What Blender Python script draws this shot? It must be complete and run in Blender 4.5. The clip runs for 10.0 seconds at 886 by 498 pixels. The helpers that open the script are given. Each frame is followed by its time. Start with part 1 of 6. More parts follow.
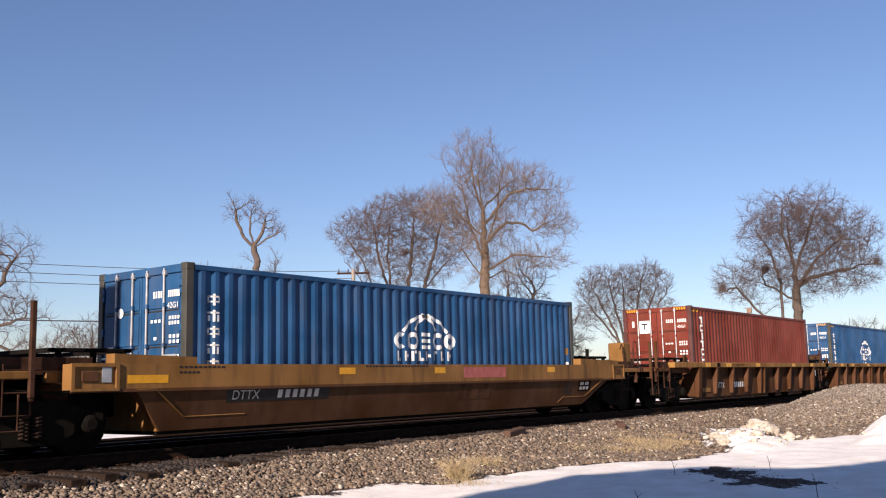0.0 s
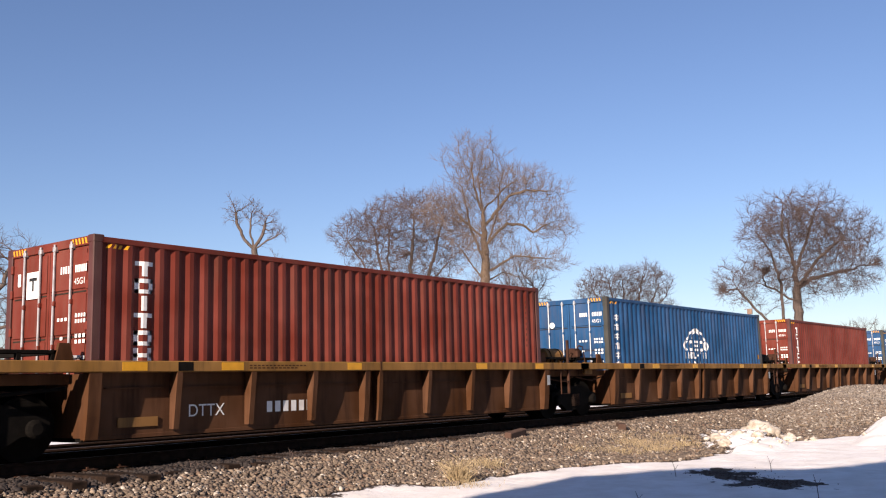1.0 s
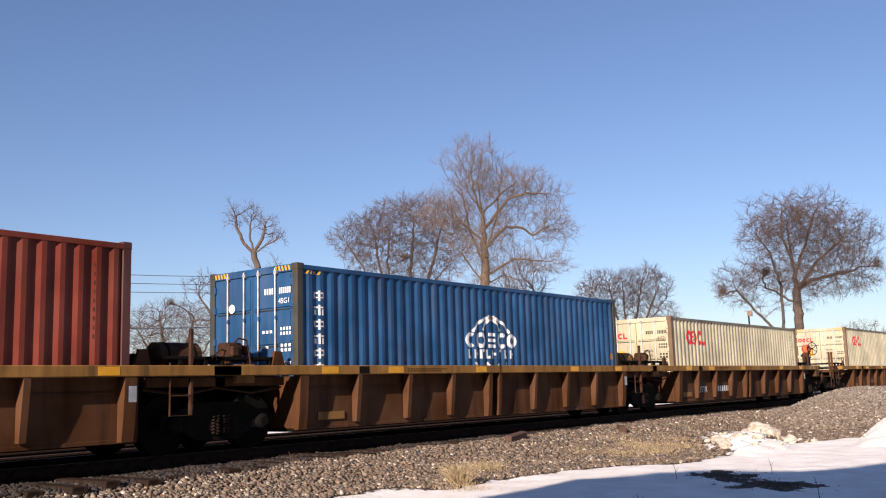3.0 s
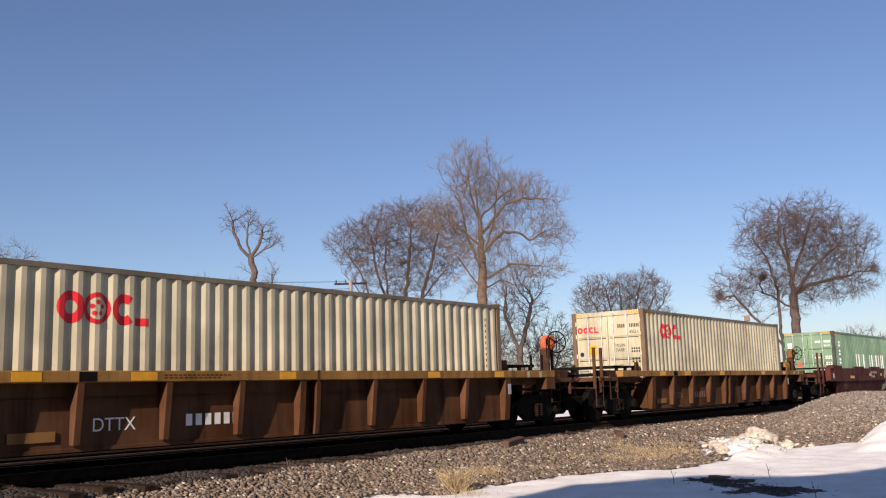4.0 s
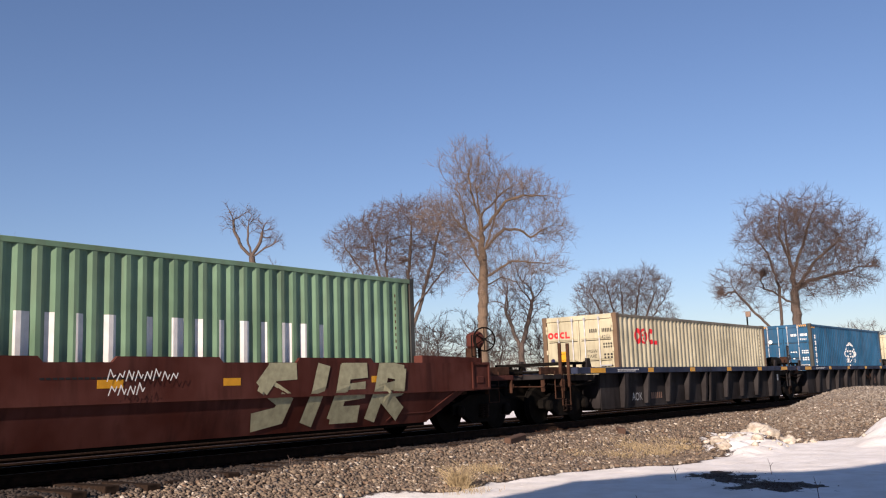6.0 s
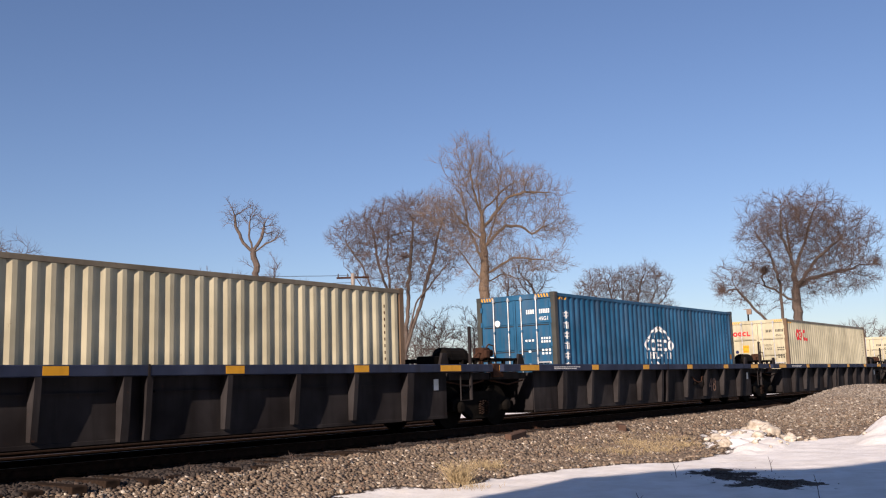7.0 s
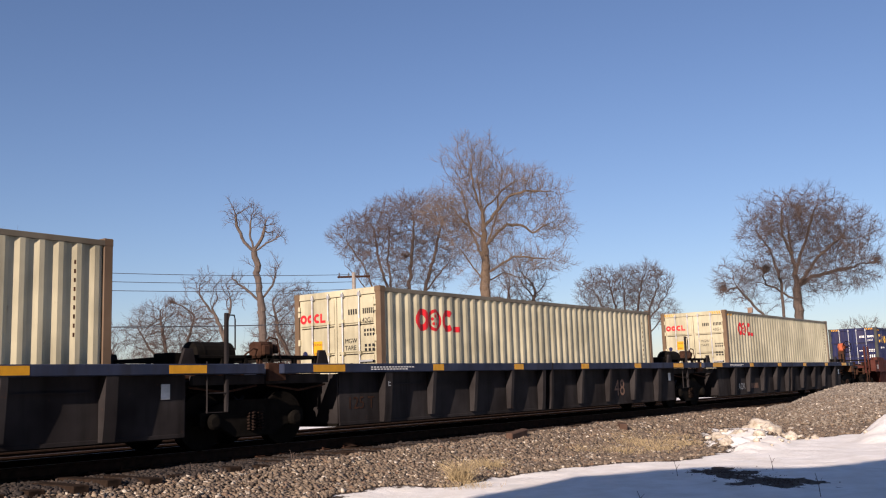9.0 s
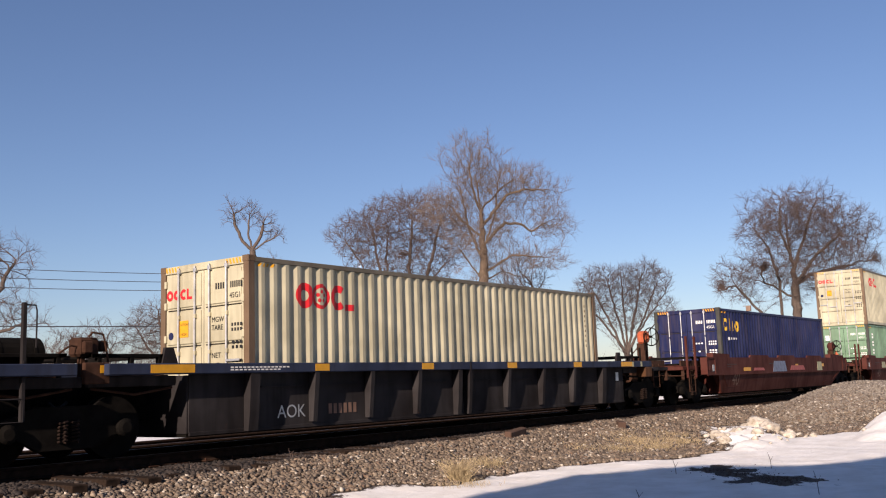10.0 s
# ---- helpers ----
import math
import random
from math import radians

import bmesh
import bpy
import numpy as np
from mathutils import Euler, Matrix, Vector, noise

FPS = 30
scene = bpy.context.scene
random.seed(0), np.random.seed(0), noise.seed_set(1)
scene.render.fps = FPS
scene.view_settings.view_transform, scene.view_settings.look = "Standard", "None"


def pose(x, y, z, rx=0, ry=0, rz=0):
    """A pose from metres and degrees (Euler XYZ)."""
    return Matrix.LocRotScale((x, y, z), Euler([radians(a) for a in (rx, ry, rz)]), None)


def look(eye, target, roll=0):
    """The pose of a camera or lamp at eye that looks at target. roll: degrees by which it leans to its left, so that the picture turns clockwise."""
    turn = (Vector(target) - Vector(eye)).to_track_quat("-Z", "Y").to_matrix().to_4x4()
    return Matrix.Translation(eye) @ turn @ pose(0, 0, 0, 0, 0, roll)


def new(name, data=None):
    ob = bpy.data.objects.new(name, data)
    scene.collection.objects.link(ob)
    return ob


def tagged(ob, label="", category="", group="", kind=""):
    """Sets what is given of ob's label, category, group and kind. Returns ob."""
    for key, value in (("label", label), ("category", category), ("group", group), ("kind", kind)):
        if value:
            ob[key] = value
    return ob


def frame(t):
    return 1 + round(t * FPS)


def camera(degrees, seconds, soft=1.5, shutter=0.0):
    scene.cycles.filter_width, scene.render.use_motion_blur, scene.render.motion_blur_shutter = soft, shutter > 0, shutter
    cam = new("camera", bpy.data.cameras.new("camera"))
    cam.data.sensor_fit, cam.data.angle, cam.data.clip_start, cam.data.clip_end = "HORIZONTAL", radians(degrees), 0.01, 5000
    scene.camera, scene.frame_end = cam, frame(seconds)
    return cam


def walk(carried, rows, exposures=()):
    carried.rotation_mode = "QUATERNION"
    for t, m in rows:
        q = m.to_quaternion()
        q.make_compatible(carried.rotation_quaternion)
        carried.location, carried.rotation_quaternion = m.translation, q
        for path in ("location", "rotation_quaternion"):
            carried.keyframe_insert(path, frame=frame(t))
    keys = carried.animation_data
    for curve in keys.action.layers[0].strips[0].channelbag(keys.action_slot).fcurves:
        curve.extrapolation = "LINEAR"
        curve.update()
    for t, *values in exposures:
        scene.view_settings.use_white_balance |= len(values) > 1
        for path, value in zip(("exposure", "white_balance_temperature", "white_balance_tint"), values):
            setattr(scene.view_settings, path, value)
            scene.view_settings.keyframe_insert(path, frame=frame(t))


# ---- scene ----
CLIP = 10.0
cam = camera(50.35, CLIP, soft=1.15)
EYE = (0.0, 0.0, 1.6)
walk(cam, [(t, pose(*EYE, rx, ry, rz)) for t, rx, ry, rz in (
    (0, 98.059, 1.320, -52.380), (0.5, 98.153, 1.514, -52.364), (1, 98.160, 1.422, -52.346),
    (1.5, 98.160, 1.428, -52.297), (2, 98.179, 1.490, -52.241), (2.5, 98.213, 1.595, -52.264),
    (4, 98.657, 1.704, -52.493), (4.5, 98.672, 1.710, -52.529), (5, 98.607, 1.724, -52.479),
    (5.5, 98.562, 2.085, -52.414), (7, 98.284, 1.772, -52.357), (7.5, 98.208, 1.673, -52.355),
    (8, 98.153, 1.549, -52.311), (8.5, 98.179, 1.912, -52.220), (9, 98.223, 1.841, -52.291),
    (9.5, 98.193, 1.857, -52.376), (10, 98.144, 1.966, -52.371))],
     exposures=[(t, e, 6150, 24) for t, e in ((0, 0.78), (1, 0.83), (2.5, 0.83), (4, 0.58), (4.5, 0.55), (5.5, 0.6), (7, 0.58), (7.5, 0.74), (8, 0.76), (8.5, 0.60), (9, 0.55), (10, 0.56))])

# ---- light: low winter sun along the train's leading ends, clear sky ----
SUN_EL, SUN_AZ = radians(23), radians(13)
to_sun = Vector((-math.cos(SUN_AZ) * math.cos(SUN_EL), -math.sin(SUN_AZ) * math.cos(SUN_EL), math.sin(SUN_EL)))
world = bpy.data.worlds.new("world")
scene.world = world
world.use_nodes = True
wn = world.node_tree
sky = wn.nodes.new("ShaderNodeTexSky")
sky.sky_type, sky.sun_disc = "NISHITA", False
sky.sun_elevation, sky.sun_rotation = SUN_EL, math.atan2(to_sun.x, to_sun.y) % (2 * math.pi)
sky.air_density, sky.dust_density, sky.ozone_density = 1.0, 0.3, 3.0
wn.links.new(sky.outputs[0], wn.nodes["Background"].inputs[0])
wn.nodes["Background"].inputs[1].default_value = 0.066
sun = new("sun", bpy.data.lights.new("sun", "SUN"))
sun.data.energy, sun.data.angle, sun.data.color = 5.0, radians(0.5), (1.0, 0.85, 0.63)
sun.matrix_world = look(to_sun * 60, (0, 0, 0))

# ---- plan ----
RAIL = 0.67           # rail head above the snow
YC = 13.479           # centre line of the track
SPEED = 21.5          # metres a second towards -x
HALF = 1.479          # half width of a well car


# ---- geometry helpers ----
class Geo:
    """Collects vertices and faces for one mesh."""

    def __init__(self):
        self.v, self.f = [], []

    def add(self, verts, faces):
        n = len(self.v)
        self.v += [tuple(p) for p in verts]
        self.f += [tuple(i + n for i in q) for q in faces]
        return self

    def box(self, x0, x1, y0, y1, z0, z1, c=0.0):
        if c <= 0:
            return self.add([(x, y, z) for x in (x0, x1) for y in (y0, y1) for z in (z0, z1)],
                            [(0, 1, 3, 2), (4, 6, 7, 5), (0, 4, 5, 1), (2, 3, 7, 6), (0, 2, 6, 4), (1, 5, 7, 3)])
        lo, hi, v, ix = (x0, y0, z0), (x1, y1, z1), [], {}
        for k in range(8):
            s = [(k >> a) & 1 for a in range(3)]
            for a in range(3):
                p = [(hi[b] if s[b] else lo[b]) if b == a else (hi[b] - c if s[b] else lo[b] + c) for b in range(3)]
                ix[k, a] = len(v)
                v.append(p)
        f = [tuple(ix[k, a] for a in range(3)) for k in range(8)]
        for a in range(3):
            b, d = (a + 1) % 3, (a + 2) % 3
            for s in (0, 1):
                base = s << a
                f.append((ix[base, a], ix[base | 1 << b, a], ix[base | 1 << b | 1 << d, a], ix[base | 1 << d, a]))
            for sb in (0, 1):
                for sd in (0, 1):
                    k0 = sb << b | sd << d
                    k1 = k0 | 1 << a
                    f.append((ix[k0, b], ix[k1, b], ix[k1, d], ix[k0, d]))
        return self.add(v, f)

    def prism(self, pts, y0, y1):
        """A plate: outline pts in (x, z), from y0 to y1."""
        n = len(pts)
        v = [(x, y0, z) for x, z in pts] + [(x, y1, z) for x, z in pts]
        f = [tuple(range(n)), tuple(range(2 * n - 1, n - 1, -1))]
        f += [(i, i + n, (i + 1) % n + n, (i + 1) % n) for i in range(n)]
        return self.add(v, f)

    def tube(self, pts, radii, n=8, caps=True):
        pts = [Vector(p) for p in pts]
        radii = [radii] * len(pts) if isinstance(radii, (int, float)) else radii
        v, f = [], []
        for i, p in enumerate(pts):
            d = (pts[min(i + 1, len(pts) - 1)] - pts[max(i - 1, 0)]).normalized()
            a = d.cross(Vector((0, 0, 1)) if abs(d.z) < 0.9 else Vector((0, 1, 0))).normalized()
            b = d.cross(a)
            v += [p + (a * math.cos(2 * math.pi * k / n) + b * math.sin(2 * math.pi * k / n)) * radii[i] for k in range(n)]
        for i in range(len(pts) - 1):
            f += [(i * n + k, i * n + (k + 1) % n, (i + 1) * n + (k + 1) % n, (i + 1) * n + k) for k in range(n)]
        if caps:
            f += [tuple(range(n - 1, -1, -1)), tuple((len(pts) - 1) * n + k for k in range(n))]
        return self.add(v, f)

    def ring(self, c, axis, R, r, n=24, m=6):
        c, axis = Vector(c), Vector(axis).normalized()
        a = axis.orthogonal().normalized()
        b = axis.cross(a)
        v, f = [], []
        for i in range(n):
            d = a * math.cos(2 * math.pi * i / n) + b * math.sin(2 * math.pi * i / n)
            v += [c + d * (R + r * math.cos(2 * math.pi * k / m)) + axis * r * math.sin(2 * math.pi * k / m) for k in range(m)]
        f = [(i * m + k, (i + 1) % n * m + k, (i + 1) % n * m + (k + 1) % m, i * m + (k + 1) % m) for i in range(n) for k in range(m)]
        return self.add(v, f)

    def mesh(self, name, mat, smooth=False):
        me = bpy.data.meshes.new(name)
        me.from_pydata(self.v, [], self.f)
        bm = bmesh.new()
        bm.from_mesh(me)
        bmesh.ops.recalc_face_normals(bm, faces=bm.faces)
        bm.to_mesh(me)
        bm.free()
        if smooth:
            me.shade_smooth()
        if mat:
            me.materials.append(mat)
        return me


def part(name, geo, mat, parent=None, label="", smooth=False, kind=""):
    """One mesh object, under a thing or a part. geo: a Geo or a mesh that is shared."""
    ob = new(name, geo if isinstance(geo, bpy.types.Mesh) else geo.mesh(name, mat, smooth))
    ob.parent = parent
    return tagged(ob, label, kind=kind)


def thing(name, m, label, category, group=""):
    ob = new(name)
    ob.empty_display_size = 0.2
    ob.matrix_basis = m
    return tagged(ob, label, category, group)


# ---- materials ----
def shader(name, rough=0.6, metal=0.0, spec=0.5):
    mat = bpy.data.materials.new(name)
    mat.use_nodes = True
    nt = mat.node_tree
    bsdf = nt.nodes["Principled BSDF"]
    bsdf.inputs["Roughness"].default_value = rough
    bsdf.inputs["Metallic"].default_value = metal
    bsdf.inputs["Specular IOR Level"].default_value = spec
    return mat, nt, bsdf


def node(nt, kind, **values):
    n = nt.nodes.new(kind)
    for k, v in values.items():
        n.inputs[k.replace("_", " ")].default_value = v
    return n


def noise_of(nt, vector, scale, detail=4.0, stretch=(1, 1, 1), rough=0.55):
    mp = node(nt, "ShaderNodeMapping", Scale=stretch)
    nt.links.new(vector, mp.inputs[0])
    n = node(nt, "ShaderNodeTexNoise", Scale=scale, Detail=detail, Roughness=rough)
    nt.links.new(mp.outputs[0], n.inputs["Vector"])
    return n.outputs["Fac"]


def ramp(nt, fac, lo, hi):
    r = node(nt, "ShaderNodeMapRange", From_Min=lo, From_Max=hi)
    nt.links.new(fac, r.inputs["Value"])
    return r.outputs["Result"]


def mix(nt, fac, a, b, mode="MIX"):
    m = nt.nodes.new("ShaderNodeMix")
    m.data_type, m.blend_type = "RGBA", mode
    for sock, val in ((m.inputs[0], fac), (m.inputs[6], a), (m.inputs[7], b)):
        if isinstance(val, (int, float)):
            sock.default_value = val
        elif isinstance(val, tuple):
            sock.default_value = (*val, 1)
        else:
            nt.links.new(val, sock)
    return m.outputs[2]


def bump(nt, bsdf, height, strength, dist=0.01):
    b = node(nt, "ShaderNodeBump", Strength=strength, Distance=dist)
    nt.links.new(height, b.inputs["Height"])
    nt.links.new(b.outputs[0], bsdf.inputs["Normal"])


def painted(name, col, dirt=(0.10, 0.07, 0.05), amount=0.35, rough=0.5, rust=0.15, spec=0.3):
    """Weathered paint on steel: faded patches, vertical streaks of dirt, specks of rust."""
    mat, nt, bsdf = shader(name, rough, 0.0, spec)
    co = nt.nodes.new("ShaderNodeTexCoord").outputs["Object"]
    big = noise_of(nt, co, 0.9, 3)
    streak = noise_of(nt, co, 5.0, 5, (1.0, 1.0, 0.12))
    fine = noise_of(nt, co, 38, 4)
    faded = tuple(min(1, c * 1.18 + 0.015) for c in col)
    dark = tuple(c * 0.8 for c in col)
    c = mix(nt, ramp(nt, big, 0.35, 0.65), dark, faded)
    d = nt.nodes.new("ShaderNodeMath")
    d.operation = "MULTIPLY"
    nt.links.new(ramp(nt, streak, 0.48, 0.75), d.inputs[0])
    d.inputs[1].default_value = amount
    c = mix(nt, d.outputs[0], c, dirt)
    r = nt.nodes.new("ShaderNodeMath")
    r.operation = "MULTIPLY"
    nt.links.new(ramp(nt, noise_of(nt, co, 7, 8, rough=0.75), 0.62, 0.70), r.inputs[0])
    r.inputs[1].default_value = rust
    c = mix(nt, r.outputs[0], c, (0.13, 0.05, 0.022))
    nt.links.new(c, bsdf.inputs["Base Color"])
    rr = node(nt, "ShaderNodeMapRange", To_Min=rough - 0.1, To_Max=rough + 0.2)
    nt.links.new(streak, rr.inputs["Value"])
    nt.links.new(rr.outputs[0], bsdf.inputs["Roughness"])
    bump(nt, bsdf, fine, 0.12, 0.004)
    return mat


def plain(name, col, rough=0.6, metal=0.0, vary=0.25, scale=6.0, spec=0.3):
    """A surface of one colour with uneven wear."""
    mat, nt, bsdf = shader(name, rough, metal, spec)
    co = nt.nodes.new("ShaderNodeTexCoord").outputs["Object"]
    n = noise_of(nt, co, scale, 6)
    c = mix(nt, ramp(nt, n, 0.3, 0.7), tuple(x * (1 - vary) for x in col), tuple(min(1, x * (1 + vary)) for x in col))
    nt.links.new(c, bsdf.inputs["Base Color"])
    bump(nt, bsdf, noise_of(nt, co, scale * 8, 4), 0.2, 0.004)
    return mat


M = dict(
    blue=painted("blue_paint", (0.009, 0.066, 0.172), spec=0.2), blue2=painted("teal_blue_paint", (0.011, 0.085, 0.175), spec=0.18),
    red=painted("oxide_red_paint", (0.150, 0.027, 0.015), spec=0.12), beige=painted("cream_paint", (0.46, 0.425, 0.29), (0.13, 0.11, 0.07), amount=0.4, rust=0.3),
    green=painted("green_paint", (0.155, 0.265, 0.165)), navy=painted("navy_paint", (0.010, 0.015, 0.066), spec=0.15),
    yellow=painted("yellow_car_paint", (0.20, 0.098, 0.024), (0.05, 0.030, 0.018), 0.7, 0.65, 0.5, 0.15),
    # yellow_low: dirt, with the shade of the recessed sheets put into the brown
    yellow_low=painted("soiled_shaded_yellow_paint", (0.078, 0.031, 0.010), (0.02, 0.010, 0.007), 0.8, 0.75, 0.6, 0.1),
    # ochre: dirt, and the dimmer light on the leaning lower side, as colour
    ochre=painted("ochre_and_shade_paint", (0.072, 0.029, 0.0085), (0.05, 0.026, 0.014), 0.7, 0.7, 0.4, 0.12),
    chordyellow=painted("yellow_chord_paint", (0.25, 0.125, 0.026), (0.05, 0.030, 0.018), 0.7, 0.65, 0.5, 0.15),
    grey=painted("grey_car_paint", (0.021, 0.018, 0.0185), (0.010, 0.009, 0.009), 0.6, 0.75, 0.25, 0.08),
    greyblue=painted("blue_grey_chord_paint", (0.020, 0.029, 0.060), (0.02, 0.019, 0.02), 0.5, 0.65, 0.2, 0.12),
    brown=painted("red_brown_car_paint", (0.072, 0.018, 0.0115), (0.02, 0.008, 0.007), 0.6, 0.7, 0.3, 0.1),
    white=plain("white_lettering", (0.75, 0.75, 0.72), 0.6, 0, 0.1), cream=plain("pale_graffiti_paint", (0.36, 0.35, 0.22), 0.75, 0, 0.25), faint=plain("faint_stencil", (0.20, 0.12, 0.085), 0.8),
    logo=plain("logo_red", (0.55, 0.02, 0.025), 0.5, 0, 0.12), black=plain("black_lettering", (0.015, 0.015, 0.015), 0.6),
    reflector=plain("yellow_reflector", (0.62, 0.30, 0.01), 0.4, 0, 0.12), orange=plain("orange_paint", (0.42, 0.10, 0.04), 0.6, 0, 0.3),
    # iron is near black: shade beneath the cars is put into its colour
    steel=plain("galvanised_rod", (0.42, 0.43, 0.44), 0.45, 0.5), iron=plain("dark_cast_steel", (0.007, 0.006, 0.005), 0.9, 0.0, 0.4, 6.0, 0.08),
    rustiron=plain("rusty_steel", (0.05, 0.025, 0.016), 0.9, 0.0, 0.4, 6.0, 0.1), seal=plain("black_rubber", (0.02, 0.02, 0.022), 0.8),
    logogold=plain("golden_lettering", (0.70, 0.42, 0.03), 0.5, 0, 0.1), pink=plain("faded_pink_paint", (0.35, 0.10, 0.09), 0.7),
    signal=plain("weathered_signal_paint", (0.25, 0.17, 0.12), 0.8),
    # spring steel darkened in colour for the shade beneath the cars
    springs=plain("shaded_spring_steel", (0.022, 0.014, 0.011), 0.9, 0, 0.4, 6.0, 0.1),
    webrust=plain("rail_rust", (0.032, 0.019, 0.013), 0.9, 0, 0.4, 9, 0.1),
    grime=plain("grime", (0.03, 0.026, 0.02), 0.9, 0, 0.4, 9, 0.1), postgrime=painted("grimy_post_paint", (0.038, 0.040, 0.034), amount=0.5, rust=0.5),
    postbrown=painted("rusty_post_paint", (0.14, 0.09, 0.05), (0.08, 0.045, 0.025), amount=0.6, rust=0.8), postred=painted("dull_red_post_paint", (0.075, 0.022, 0.018), amount=0.5, rust=0.5),
    raildull=painted("dull_top_rail_paint", (0.15, 0.13, 0.09), amount=0.5, rust=0.5), patch=plain("blue_grey_patch", (0.16, 0.19, 0.26), 0.7),
    railtop=plain("worn_rail_steel", (0.10, 0.08, 0.068), 0.5, 0.4, 0.2), tie=plain("creosoted_timber", (0.024, 0.0155, 0.011), 0.95, 0, 0.5, 9, 0.1),
    pole=plain("weathered_pole_wood", (0.24, 0.21, 0.18), 0.85, 0, 0.3), wire=plain("dark_wire", (0.05, 0.05, 0.055), 0.6),
)


# ---- ground ----
rng = np.random.default_rng(7)


def wob(x, y, s, seed=0.0):
    """Smooth unevenness, about -1 to 1, with bumps of about s metres."""
    a, b = np.asarray(x) / s, np.asarray(y) / s
    return (np.sin(a * 2.1 + 1.3 * np.sin(b * 1.7 + seed) + seed) + np.sin(b * 2.6 - 1.1 * np.sin(a * 1.3 + 2 * seed))
            + 0.6 * np.sin(a * 4.7 + b * 3.9 + seed * 3)) / 2.6


def tie_edge(x):
    """y of the near ends of the ties: long ones first, shorter further on."""
    return np.interp(x, [8, 22], [11.22, 12.17])


def snow_edge(x):
    """y at which the snow gives way to the stones of the track bed."""
    return np.interp(x, [-200, 0, 9, 11.4, 12.3, 14.2, 16.3, 17.8, 19.5, 20.4, 23, 25, 28, 60, 400],
                     [9.9, 9.9, 9.85, 9.8, 9.2, 9.35, 8.9, 7.9, 7.6, 7.8, 7.7, 7.1, 6.4, 5.2, 5.0])


def heap(x, y):
    """The ploughed heap of snow on the stones: above 0 inside."""
    u, w = (x - 23.0) * 0.93 + (y - 8.5) * 0.37, -(x - 23.0) * 0.37 + (y - 8.5) * 0.93
    return 1 - (u / 3.7) ** 2 - (w / 0.95) ** 2


def snow_depth(x, y):
    """Above 0 where snow lies, before the fine grain."""
    s = snow_edge(x) - y + 0.18 * wob(x, y, 0.7, 1) + 0.12 * wob(x, y, 0.25, 3)
    s = np.maximum(s, 0.15 * heap(x, y) + 0.16 * wob(x, y, 0.5, 8) + 0.16 * wob(x, y, 0.21, 9) - 0.02)
    streak = 0.25 * wob(x * 0.6, y * 3.0, 0.8, 4) - 0.12 - 0.35 * np.abs(y - 6.7)
    return np.maximum(s, np.where((x > 21.5) & (x < 29), streak, -1))


def ground_z(x, y):
    x, y = np.asarray(x, float), np.asarray(y, float)
    bed = np.interp(y, [0, 9.3, 10.3, 11.1, 11.45, 12.4, 14.8, 15.4, 21.0, 24, 28], [0, 0, 0.13, 0.36, 0.44, 0.455, 0.455, 0.34, 0.34, 0.16, 0.1])
    m = np.clip(1 - ((x - 38.0) / 8.6) ** 2 - ((y - 8.9) / 3.1) ** 2, 0, 1)
    mound = 1.12 * m ** 0.75 * (1 + 0.07 * wob(x, y, 1.7, 2)) + 0.0
    bank = 0.78 * np.clip(1 - ((x - 28.5) / 6.0) ** 2 - ((y - 5.4) / 1.3) ** 2, 0, 1) ** 1.1 * (1 + 0.25 * wob(x, y, 0.9, 5) + 0.22 * wob(x, y, 0.4, 6))
    bank = np.maximum(bank, bed + 0.26 * np.clip(heap(x, y), 0, 1) ** 0.5 * (0.62 + 0.5 * wob(x, y, 0.42, 7)))
    near = (np.abs(x) < 70) & (y > -5) & (y < 30)
    return np.maximum(np.maximum(bed, mound), bank) + np.where(near, 0.018 * wob(x, y, 0.9) + 0.012 * wob(x, y, 0.33, 4), 0)


